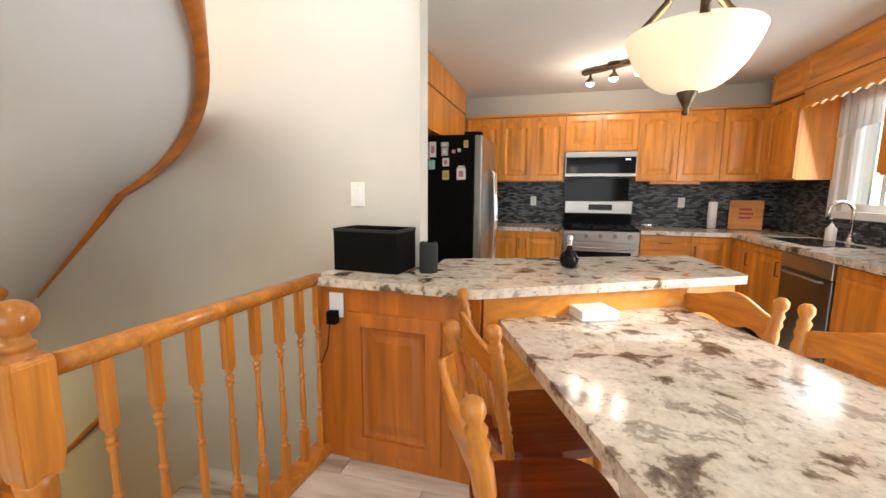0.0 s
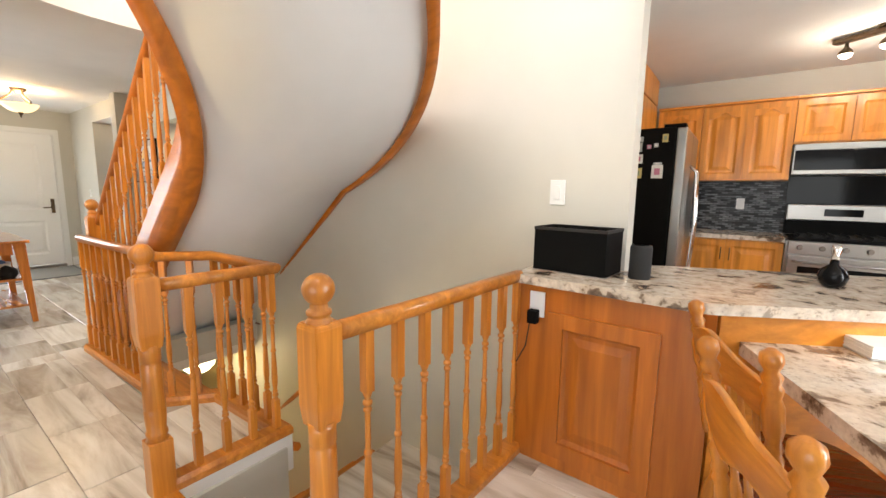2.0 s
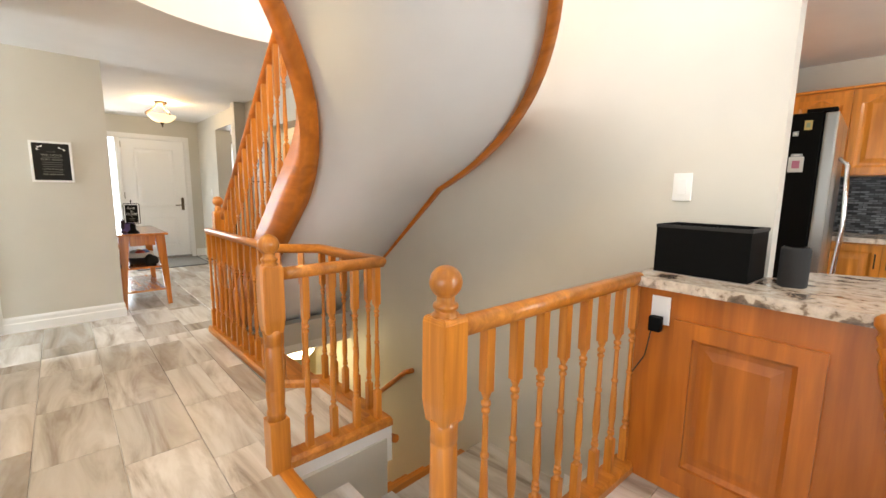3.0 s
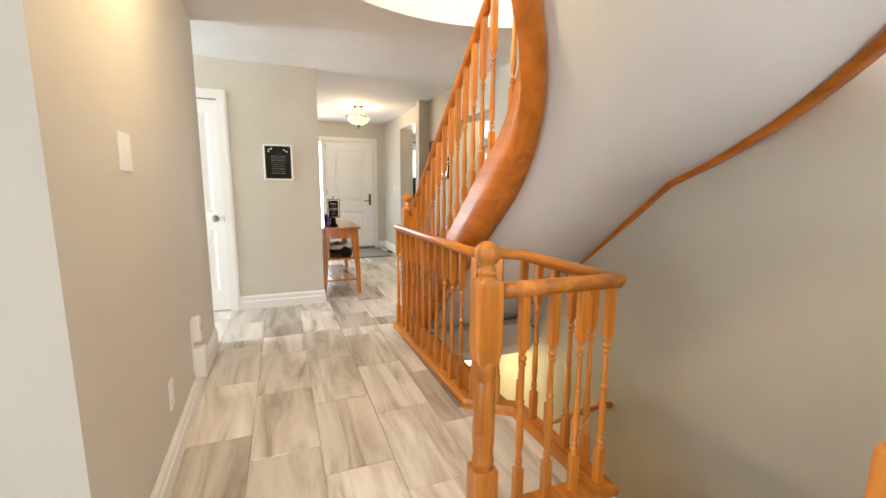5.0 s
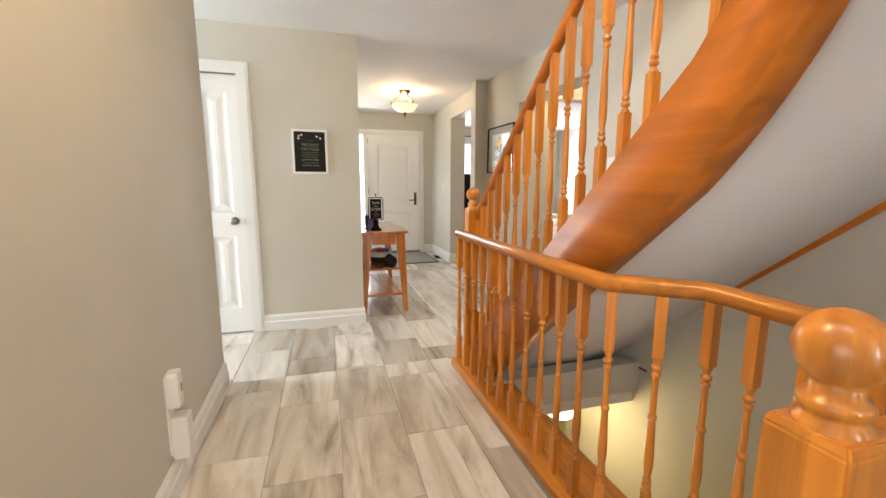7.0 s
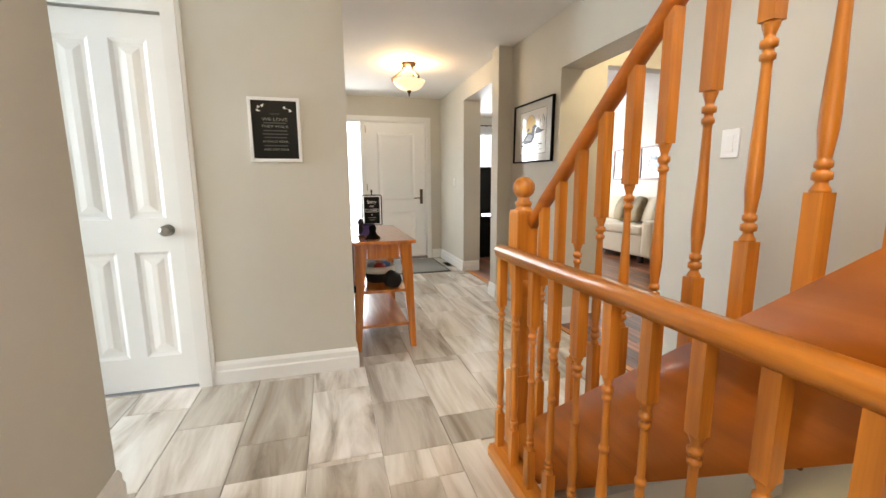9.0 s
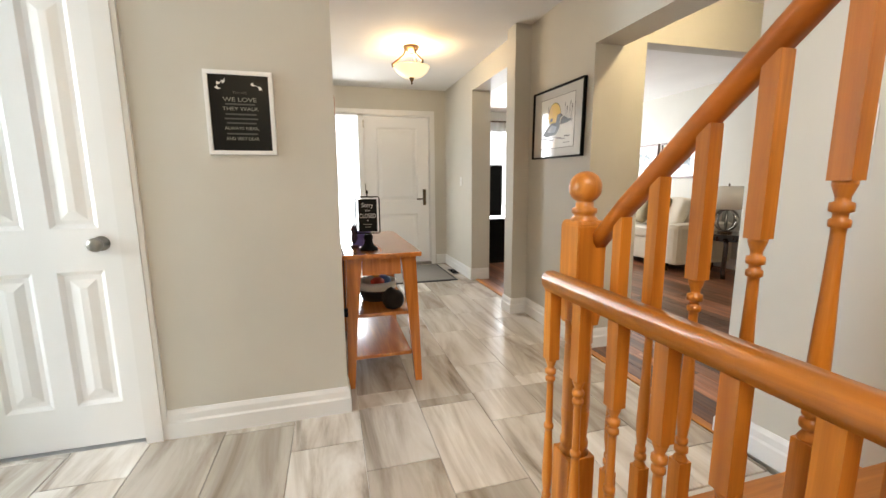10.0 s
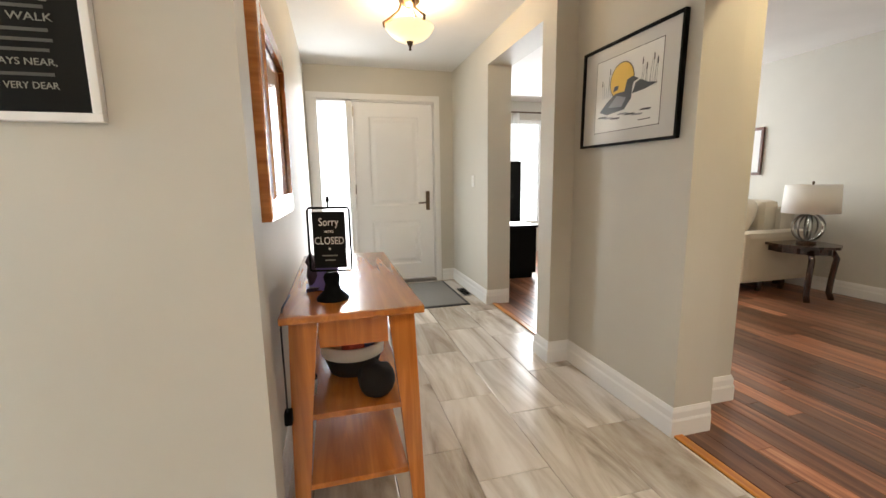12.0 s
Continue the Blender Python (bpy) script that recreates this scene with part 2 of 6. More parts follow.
RUBBER = mat("black_rubber", (0.015, 0.015, 0.015), 0.7)

# ---- mesh helpers ----


def box(bm, x0, y0, z0, x1, y1, z1, bev=0.0):
    """Adds a box, its edges rounded a little when bev is given."""
    vs = [bm.verts.new(p) for p in ((x0, y0, z0), (x1, y0, z0), (x1, y1, z0), (x0, y1, z0), (x0, y0, z1), (x1, y0, z1), (x1, y1, z1), (x0, y1, z1))]
    fs = [bm.faces.new([vs[i] for i in f]) for f in ((0, 3, 2, 1), (4, 5, 6, 7), (0, 1, 5, 4), (1, 2, 6, 5), (2, 3, 7, 6), (3, 0, 4, 7))]
    if bev:
        es = list({e for f in fs for e in f.edges})
        bmesh.ops.bevel(bm, geom=es, offset=bev, segments=2, affect="EDGES", profile=0.6)
    return bm


def bx(*a, bev=0.0):
    return box(bmesh.new(), *a, bev=bev)


def lathe(bm, profile, seg=20, at=(0, 0, 0)):
    """Turns (radius, height) pairs about z."""
    rings = []
    for r, z in profile:
        rings.append([bm.verts.new((at[0] + max(r, 1e-4) * math.cos(2 * math.pi * i / seg), at[1] + max(r, 1e-4) * math.sin(2 * math.pi * i / seg), at[2] + z)) for i in range(seg)])
    for a, b in zip(rings, rings[1:]):
        for i in range(seg):
            f = bm.faces.new((a[i], a[(i + 1) % seg], b[(i + 1) % seg], b[i]))
            f.smooth = True
    bm.faces.new(rings[0][::-1])
    bm.faces.new(rings[-1])
    return bm


def prism(bm, pts, z0, z1):
    """Extrudes a plan outline (counter-clockwise) from z0 to z1."""
    a = [bm.verts.new((x, y, z0)) for x, y in pts]
    b = [bm.verts.new((x, y, z1)) for x, y in pts]
    n = len(pts)
    bm.faces.new(a[::-1])
    bm.faces.new(b)
    for i in range(n):
        bm.faces.new((a[i], a[(i + 1) % n], b[(i + 1) % n], b[i]))
    return bm


def sweep(bm, path, section, smooth=False):
    """Carries a section (side, up) along a path, sides mitred in plan and ups kept vertical."""
    path = [Vector(p) for p in path]
    rings = []
    for i, p in enumerate(path):
        d0 = (p - path[i - 1]) if i else (path[1] - p)
        d1 = (path[i + 1] - p) if i < len(path) - 1 else d0
        a, b = Vector((d0.x, d0.y, 0)).normalized(), Vector((d1.x, d1.y, 0)).normalized()
        t = (a + b).normalized()
        side = Vector((t.y, -t.x, 0)) / max(0.4, t.dot(a))
        rings.append([bm.verts.new(p + side * u + Vector((0, 0, w))) for u, w in section])
    n = len(section)
    for a, b in zip(rings, rings[1:]):
        for i in range(n):
            f = bm.faces.new((a[i], a[(i + 1) % n], b[(i + 1) % n], b[i]))
            f.smooth = smooth
    bm.faces.new(rings[0][::-1])
    bm.faces.new(rings[-1])
    bmesh.ops.recalc_face_normals(bm, faces=bm.faces)
    return bm


def tube(bm, path, radius, seg=10):
    """A round bar along any path."""
    path = [Vector(p) for p in path]
    rings = []
    for i, p in enumerate(path):
        d = (path[min(i + 1, len(path) - 1)] - path[max(i - 1, 0)]).normalized()
        u = d.orthogonal().normalized() if i == 0 else (rings_u - d * rings_u.dot(d)).normalized()
        rings_u = u
        w = d.cross(u)
        rings.append([bm.verts.new(p + radius * (math.cos(2 * math.pi * k / seg) * u + math.sin(2 * math.pi * k / seg) * w)) for k in range(seg)])
    for a, b in zip(rings, rings[1:]):
        for i in range(seg):
            f = bm.faces.new((a[i], a[(i + 1) % seg], b[(i + 1) % seg], b[i]))
            f.smooth = True
    bm.faces.new(rings[0][::-1])
    bm.faces.new(rings[-1])
    return bm


def mesh_of(bm, name, material):
    me = bpy.data.meshes.new(name)
    bmesh.ops.recalc_face_normals(bm, faces=bm.faces)
    bm.to_mesh(me)
    bm.free()
    me.materials.append(material)
    return me


def part(name, bm, material, parent, label=""):
    ob = new(name, mesh_of(bm, name, material))
    ob.parent = parent
    if label:
        ob["label"] = label
    return ob


def thing(name, label, category, m=None, group="", kind=""):
    ob = tagged(new(name), label, category, group, kind)
    ob.empty_display_size = 0.1
    if m is not None:
        ob.matrix_world = m
    return ob


def single(name, bm, material, label, category, m=None, group="", kind=""):
    ob = tagged(new(name, mesh_of(bm, name, material)), label, category, group, kind)
    if m is not None:
        ob.matrix_world = m
    return ob


def setting(name, bm, material, label, category="wall"):
    return single(name, bm, material, label, category, kind="structure")


def placed(ob, m):
    ob.matrix_local = m
    return ob

# ---- large structure ----
H = 2.34          # hall ceiling
HK, HF, HL = 2.44, 2.39, 2.43   # kitchen, foyer, living room
N = 1.985          # face of the wall behind the stair


def wall(name, *boxes, material=WALL, label="greige painted plaster wall"):
    bm = bmesh.new()
    for b in boxes:
        box(bm, *b)
    return setting(name, bm, material, label)


WALL_STAIR = [(-4.38, 1.825), (-2.6, 1.945), (-0.46, N), (-0.46, N + 0.13), (-4.38, N + 0.02)]
setting("wall_stair", prism(bmesh.new(), WALL_STAIR, -2.75, 5.2), WALL, "greige painted plaster wall")
wall("wall_picture", (-6.25, 1.80, 0, -5.40, 2.01, 2.52), (-5.40, 1.80, 1.985, -4.38, 2.01, 2.52))
wall("wall_pillar", (-6.41, 1.66, 0, -6.25, 2.01, 2.52))
wall("wall_foyer_right", (-8.80, 1.755, 0, -7.57, 1.98, 2.52), (-7.57, 1.755, 2.165, -6.41, 1.98, 2.52))
wall("wall_living_inner", (-5.70, 2.012, 0, -5.575, 2.33, 2.52), (-5.70, 2.33, 2.085, -5.575, 5.2, 2.52))
wall("wall_closet", (-5.16, -3.4, 0, -5.04, -1.265, 2.52), (-5.16, -0.67, 0, -5.04, 0.21, 2.52), (-5.16, -1.265, 1.985, -5.04, -0.67, 2.52))
wall("wall_foyer_left", (-8.80, 0.0, 0, -5.16, 0.15, 2.52))
wall("wall_front", (-8.83, 0.0, 2.075, -8.68, 1.755, 2.52), (-8.83, 0.0, 0, -8.68, 0.20, 2.075), (-8.83, 1.535, 0, -8.68, 1.755, 2.075))
setting("wall_hall_left", prism(bmesh.new(), [(-4.14, -3.4), (-1.84, -3.4), (-1.84, -0.625), (-4.14, -0.688)], 0, 2.52), WALL, "greige painted plaster wall")
wall("wall_recess_end", (-5.04, -3.4, 0, -4.14, -3.3, 0.7), (-5.04, -3.4, 2.3, -4.14, -3.3, 2.52))
# the opening in this south wall is added for the dining fill light
wall("wall_dining_south", (-1.84, -3.4, 0, -1.0, -3.3, 2.52), (2.0, -3.4, 0, 2.8, -3.3, 2.52), (-1.0, -3.4, 2.15, 2.0, -3.3, 2.52))
wall("wall_east", (2.535, -3.3, 0, 2.75, 0.95, 2.52), (2.535, 0.95, 2.1, 2.75, 1.62, 2.52), (2.535, 1.62, 0, 2.75, 3.345, 2.52), (2.535, 3.345, 0, 2.75, 4.215, 1.14), (2.535, 3.345, 2.08, 2.75, 4.215, 2.52), (2.535, 4.215, 0, 2.75, 5.16, 2.52))
wall("wall_kitchen_back", (-1.30, 5.163, 0, 2.80, 5.29, 2.52))
wall("wall_kitchen_west", (-1.30, N + 0.13, 0, -1.152, 5.163, 2.52))
wall("wall_living_back", (-10.4, 5.20, 0, -3.5, 5.32, 2.52))
wall("wall_living_window", (-10.4, 2.0, 0, -10.25, 2.6, 2.52), (-10.4, 4.9, 0, -10.25, 5.2, 2.52), (-10.4, 2.6, 2.15, -10.25, 4.9, 2.52), (-10.4, 2.6, 0, -10.25, 4.9, 0.45))
wall("wall_living_east", (-3.6, 2.05, 0, -3.48, 5.2, 2.52))
wall("wall_living_porch", (-10.3, 1.86, 0, -8.80, 1.98, 2.52))
# upper storey around the stairwell
wall("wall_upper_south", (-5.0, -0.62, 2.66, -3.0, -0.5, 5.2), (-3.0, -0.62, 2.66, -1.8, -0.5, 5.2), (-1.8, -0.62, 2.66, -0.2, -0.5, 3.5), (-1.8, -0.62, 4.9, -0.2, -0.5, 5.2), (-0.2, -0.62, 2.66, 0.1, -0.5, 5.2))
wall("wall_upper_east", (-0.02, -0.5, 2.66, 0.1, N + 0.13, 5.2))
wall("wall_upper_west", (-5.0, -0.5, 2.66, -4.88, N + 0.13, 5.2))
wall("wall_upper_north", (-4.88, N, 2.66, -4.38, N + 0.13, 5.2), (-0.5, N, 2.66, -0.02, N + 0.13, 5.2))
setting("ceiling_upper", bx(-5.0, -0.62, 5.2, 0.1, N + 0.13, 5.3), CEIL, "white painted upper ceiling", "ceiling")
# below the floor
wall("wall_basement_south", (-5.6, 0.56, -2.75, -1.86, 0.68, -0.22))
wall("wall_basement_far", (-6.2, 0.56, -2.75, -6.1, N, -0.22), (-6.2, N, -2.75, -4.38, N + 0.1, -0.22), material=BASEMENT, label="cream painted basement wall")
wall("wall_under_landing", (-1.87, 0.47, -2.75, -1.80, 0.99, -0.06), (-2.55, 0.93, -2.75, -1.87, 0.99, -0.06))
wall("wall_well_east", (-0.98, 0.40, -2.75, -0.88, N, -0.06))
wall("wall_well_entry", (-1.80, 0.40, -2.75, -0.98, 0.46, -0.22))
setting("basement_floor", bx(-6.2, 0.4, -2.85, -0.8, N + 0.1, -2.75), GROUT, "bare grey basement floor", "floor")
setting("basement_ceiling", bx(-6.2, 0.60, -0.26, -3.70, N, -0.166), CEIL, "white basement ceiling under the hall", "ceiling")


wall("wall_stair_beam", (-3.78, 0.76, -0.165, -3.66, N, 0.03))


def ceilings():
    arc = [(-2.22 + 1.30 * math.cos(a), 0.92 + 1.30 * math.sin(a)) for a in np.linspace(radians(127), radians(270), 28)]
    out = [(-5.16, 2.0), (-5.16, -3.4), (2.8, -3.4), (2.8, N), (-0.50, N), (-0.50, -0.38)] + arc[::-1] + [(arc[0][0], 2.0)]
    setting("ceiling_hall", prism(bmesh.new(), out, H, H + 0.32), CEIL, "white textured hall ceiling with a round stair opening", "ceiling")
    setting("ceiling_kitchen", bx(-1.3, N + 0.004, HK, 2.8, 5.29, HK + 0.2), CEIL, "white textured kitchen ceiling", "ceiling")
    setting("ceiling_foyer", bx(-8.83, 0.0, HF, -5.16, 2.0, HF + 0.2), CEIL, "white textured foyer ceiling", "ceiling")
    setting("ceiling_living", bx(-10.4, 2.0, HL, -3.48, 5.32, HL + 0.2), CEIL, "white living room ceiling", "ceiling")
    fas = [(x, y, H - 0.004) for x, y in arc]
    setting("trim_stair_opening", sweep(bmesh.new(), fas, [(-0.006, 0), (0.012, 0), (0.012, 0.345), (-0.03, 0.345), (-0.03, 0.325), (-0.006, 0.325)]), TRIM, "white curved fascia round the stair opening", "trim")


ceilings()

# floor slabs under tiles and planks
ENTRY_Y, RAIL_Y = 0.48, 0.70


def slabs():
    bm = bmesh.new()
    box(bm, -8.93, -3.4, -0.20, -4.02, 1.80, -0.010)
    box(bm, -4.02, -3.4, -0.20, 2.8, 0.46, -0.010)
    box(bm, -4.02, 0.46, -0.20, -1.87, RAIL_Y - 0.02, -0.010)
    prism(bm, [(-2.63, RAIL_Y - 0.02), (-1.87, RAIL_Y - 0.02), (-1.87, 0.98), (-2.46, 0.97)], -0.20, -0.010)
    box(bm, -0.86, 0.46, -0.20, 2.8, N, -0.010)
    box(bm, -1.25, N, -0.20, 2.8, 5.28, -0.010)
    setting("floor", bm, GROUT, "grey wood-look tiled floor with pale grout", "floor")
    setting("floor_living", box(bx(-10.4, 1.80, -0.20, -4.38, 2.08, -0.010), -10.4, 2.08, -0.20, -3.48, 5.32, -0.010), DARKWOOD, "dark multi-tone hardwood plank floor", "floor")


slabs()
FLOOR, FLOOR_LIVING = bpy.data.objects["floor"], bpy.data.objects["floor_living"]

# baseboards
BASE = [(0, 0), (0.016, 0), (0.016, 0.075), (0.011, 0.085), (0.011, 0.115), (0.004, 0.135), (0, 0.135)]


def baseboard(*pts):
    """Runs with the wall on its left."""
    setting("baseboard", sweep(bmesh.new(), [(x, y, 0.0) for x, y in pts], BASE), TRIM, "white moulded baseboard", "trim")


baseboard((-5.04, -0.585), (-5.04, 0.21), (-5.16, 0.21))
baseboard((-5.16, 0.15), (-8.68, 0.15))
baseboard((-1.84, -2.9), (-1.84, -0.625), (-4.14, -0.688), (-4.14, -3.2))
baseboard((-8.68, 1.607), (-8.68, 1.755), (-7.57, 1.755), (-7.57, 1.97))
baseboard((-6.41, 2.0), (-6.41, 1.66), (-6.25, 1.66), (-6.25, 1.80), (-5.40, 1.80), (-5.40, 2.0))
baseboard((-5.575, 2.03), (-5.575, 2.33), (-5.70, 2.33))
baseboard((-4.38, 2.00), (-4.38, 1.825), (-4.02, 1.8493))
baseboard((-10.25, 5.2), (-3.6, 5.2))


def casing(name, axis, at, a0, a1, top, out, w=0.075, label="white moulded door casing"):
    """Door casing on a wall plane: jamb boards and head, out is the way it stands proud."""
    bm = bmesh.new()
    for lo, hi, z0, z1 in ((a0 - w, a0, 0, top + w), (a1, a1 + w, 0, top + w), (a0, a1, top, top + w)):
        for d, inset in ((0.014, 0.0), (0.022, 0.018)):
            p, q = sorted((at, at + out * d))
            l, h, zz = lo + inset * (lo < a0), hi - inset * (hi > a1), z1 - inset
            if axis == "x":
                box(bm, p, l, z0, q, h, zz)
            else:
                box(bm, l, p, z0, h, q, zz)
    return setting(name, bm, TRIM, label, "trim")


casing("trim_closet_door", "x", -5.04, -1.265, -0.67, 1.985, 1, 0.085)


def panel_face(bm, u0, u1, z0, z1, depth, put):
    """A raised panel: a sunk moulding with a bevelled field, on a face."""
    for k, (i, d) in enumerate(((0.0, 0.0), (0.018, -0.010), (0.036, -0.010), (0.07, -0.002))):
        ring = [bm.verts.new(put(u, z, d)) for u, z in ((u0 + i, z0 + i), (u1 - i, z0 + i), (u1 - i, z1 - i), (u0 + i, z1 - i))]
        if k:
            for j in range(4):
                bm.faces.new((prev[j], prev[(j + 1) % 4], ring[(j + 1) % 4], ring[j]))
        prev = ring
    bm.faces.new(prev)


def slab_with_panels(bm, u0, u1, z0, z1, panels, put, thick):
    """A leaf or cabinet door: flat stiles and rails round raised panels; put maps (u, z, depth)."""
    us = sorted({u0, u1, *[p[0] for p in panels], *[p[1] for p in panels]})
    zs = sorted({z0, z1, *[p[2] for p in panels], *[p[3] for p in panels]})
    for a, b in zip(us, us[1:]):
        for c, d in zip(zs, zs[1:]):
            if any(p[0] <= a and b <= p[1] and p[2] <= c and d <= p[3] for p in panels):
                continue
            bm.faces.new([bm.verts.new(put(u, z, 0)) for u, z in ((a, c), (b, c), (b, d), (a, d))])
    for p in panels:
        panel_face(bm, *p, thick, put)
    ring = [(u0, z0), (u1, z0), (u1, z1), (u0, z1)]
    f = [bm.verts.new(put(u, z, 0)) for u, z in ring]
    b = [bm.verts.new(put(u, z, -thick)) for u, z in ring]
    for j in range(4):
        bm.faces.new((f[j], f[(j + 1) % 4], b[(j + 1) % 4], b[j]))
    bm.faces.new(b[::-1])
    bmesh.ops.remove_doubles(bm, verts=bm.verts, dist=1e-5)
    return bm


def closet_door():
    d = thing("door_1", "closed white four-panel closet door with nickel knob", "door", kind="structure")
    bm = slab_with_panels(bmesh.new(), -1.261, -0.674, 0.012, 1.98,
                          [(-1.168, -1.0, 0.965, 1.86), (-0.918, -0.752, 0.965, 1.86), (-1.168, -1.0, 0.20, 0.79), (-0.918, -0.752, 0.20, 0.79)],
                          lambda u, z, e: (-5.052 + e, u, z), 0.035)
    part("leaf", bm, DOORPAINT, d)
    k = part("knob", lathe(bmesh.new(), [(0.031, 0), (0.031, 0.006), (0.012, 0.010), (0.011, 0.030), (0.024, 0.038), (0.029, 0.052), (0.024, 0.066), (0.008, 0.070)]), NICKEL, d, "round nickel knob")
    placed(k, pose(-5.052, -0.748, 0.903, 0, 90, 0))
    part("latch", bx(-5.056, -0.677, 0.873, -5.046, -0.667, 0.933), NICKEL, d)
    for z in (0.22, 1.80):
        part("hinge", lathe(bmesh.new(), [(0.006, 0), (0.006, 0.09)], 8, (-5.045, -1.263, z)), NICKEL, d)


closet_door()


def front_door():
    x = -8.70
    d = thing("door_2", "closed white two-panel front door with bronze lever handle", "door", kind="structure")
    part("leaf", slab_with_panels(bmesh.new(), 0.632, 1.515, 0.045, 2.03, [(0.80, 1.355, 0.905, 1.885), (0.80, 1.355, 0.22, 0.73)], lambda u, z, e: (x + e, u, z), 0.045), DOORPAINT, d)
    part("escutcheon", bx(x, 1.425, 0.845, x + 0.012, 1.47, 1.065, bev=0.005), BRONZE, d)
    part("lever", tube(bmesh.new(), [(x + 0.01, 1.45, 0.935), (x + 0.05, 1.45, 0.935), (x + 0.055, 1.43, 0.935), (x + 0.05, 1.33, 0.93)], 0.009), BRONZE, d)
    for z in (0.25, 1.05, 1.88):
        part("hinge", bx(x - 0.005, 0.626, z, x + 0.008, 0.640, z + 0.1), NICKEL, d)
    part("threshold", bx(-8.800, 0.20, 0.0, -8.665, 1.535, 0.04, bev=0.006), NICKEL, d)
    part("jamb", box(box(bmesh.new(), -8.830, 0.565, 0.0, -8.675, 0.628, 2.075), -8.830, 1.519, 0.0, -8.675, 1.545, 2.075), TRIM, d)
    part("jamb", box(box(bmesh.new(), -8.830, 0.20, 2.034, -8.675, 1.519, 2.075), -8.830, 0.195, 0.0, -8.675, 0.265, 2.034), TRIM, d)
    w = thing("window_1", "narrow glazed sidelight beside the front door, bright with daylight", "window", kind="structure")
    part("pane", bx(-8.740, 0.265, 0.20, -8.732, 0.565, 2.034), GLASS, w).visible_shadow = False
    part("frame", bx(-8.760, 0.265, 0.035, -8.700, 0.565, 0.20), TRIM, w)
    casing("trim_front_door", "x", -8.680, 0.225, 1.530, 2.05, 1, 0.065)
    setting("backdrop_porch", bx(-9.6, -0.9, -0.2, -9.5, 1.8, 3.0), DAYGLOW, "bright overexposed daylight outside the door", "backdrop")


front_door()


def windows():
    w = thing("window_2", "white framed kitchen window over the sink, bright with daylight", "window", kind="structure")
    part("pane", bx(2.605, 3.365, 1.16, 2.613, 4.195, 2.06), GLASS, w).visible_shadow = False
    bm = bmesh.new()
    for b in ((3.345, 1.14, 3.395, 2.08), (4.165, 1.14, 4.215, 2.08), (3.395, 1.14, 4.165, 1.20), (3.395, 2.03, 4.165, 2.08), (3.755, 1.20, 3.805, 2.03)):
        box(bm, 2.575, b[0], b[1], 2.645, b[2], b[3])
    part("window_frame", bm, TRIM, w)
    bm = bmesh.new()
    for b in ((3.265, 1.08, 3.345, 2.14), (4.215, 1.08, 4.295, 2.14), (3.345, 1.08, 4.215, 1.14)):
        box(bm, 2.513, b[0], b[1], 2.535, b[2], b[3])
    part("window_sill", bm, TRIM, w)
    setting("backdrop_kitchen", bx(3.6, 2.2, 0.2, 3.7, 5.6, 3.2), DAYGLOW, "bright overexposed daylight outside the window", "backdrop")
    v = thing("window_3", "wide living room window with sheer white curtains", "window", kind="structure")
    part("pane", bx(-10.34, 2.6, 0.45, -10.33, 4.9, 2.15), GLASS, v).visible_shadow = False
    bm = bmesh.new()
    for b in ((2.6, 0.45, 2.66, 2.15), (4.84, 0.45, 4.9, 2.15), (2.66, 0.45, 4.84, 0.51), (2.66, 2.09, 4.84, 2.15), (3.72, 0.51, 3.78, 2.09)):
        box(bm, -10.36, b[0], b[1], -10.29, b[2], b[3])
    part("window_frame", bm, TRIM, v)
    setting("backdrop_living", bx(-11.6, 1.2, -0.4, -11.5, 6.2, 3.4), DAYGLOW, "bright overexposed daylight outside the window", "backdrop")
    p = thing("window_4", "tall patio window in white frame", "window", kind="structure")
    part("pane", bx(2.605, 0.95, 0.05, 2.613, 1.62, 2.1), GLASS, p).visible_shadow = False
    bm = bmesh.new()
    for b in ((0.95, 0.0, 1.0, 2.1), (1.57, 0.0, 1.62, 2.1), (1.0, 0.0, 1.57, 0.05), (1.0, 2.05, 1.57, 2.1)):
        box(bm, 2.575, b[0], b[1], 2.645, b[2], b[3])
    part("window_frame", bm, TRIM, p)
    # panes out of view; the south one is added for the dining fill
    for nm, b in (("window_5", (-4.95, -3.37, 0.7, -4.29, -3.36, 2.3)), ("window_7", (-1.0, -3.36, 0.0, 2.0, -3.35, 2.15)), ("window_6", (-1.8, -0.57, 3.5, -0.2, -0.56, 4.9))):
        q = thing(nm, "plain unseen daylight window pane", "window", kind="structure")
        part("pane", bx(*b), GLASS, q).visible_shadow = False


windows()

# ---- stair ----
X0, X1, YI, YO = -4.00, -2.43, 0.85, 1.95
RI = 0.62
YC = YI - RI
RO = YO - YC
RISE, WIND = 0.186, 15.0


def stair_at(s):
    """s up to 0 runs the straight flight (metres before the turn), above it the turn in degrees: plan angle and height of the string's top."""
    if s <= 0:
        return 0.0, s, 1.485 + 0.86 * s
    return s, 0.0, 1.485 + RISE * s / WIND


def stair_point(s, y_or_r, inner=True):
    phi, dx, z = stair_at(s)
    if s <= 0:
        return Vector((X1 + dx, YC + y_or_r, z))
    a = radians(phi)
    return Vector((X1 + y_or_r * math.sin(a), YC + y_or_r * math.cos(a), z))


RUN = [*np.linspace(X0 - X1, 0, 16), *np.linspace(3, 99, 40)]
TOPZ = 2.72


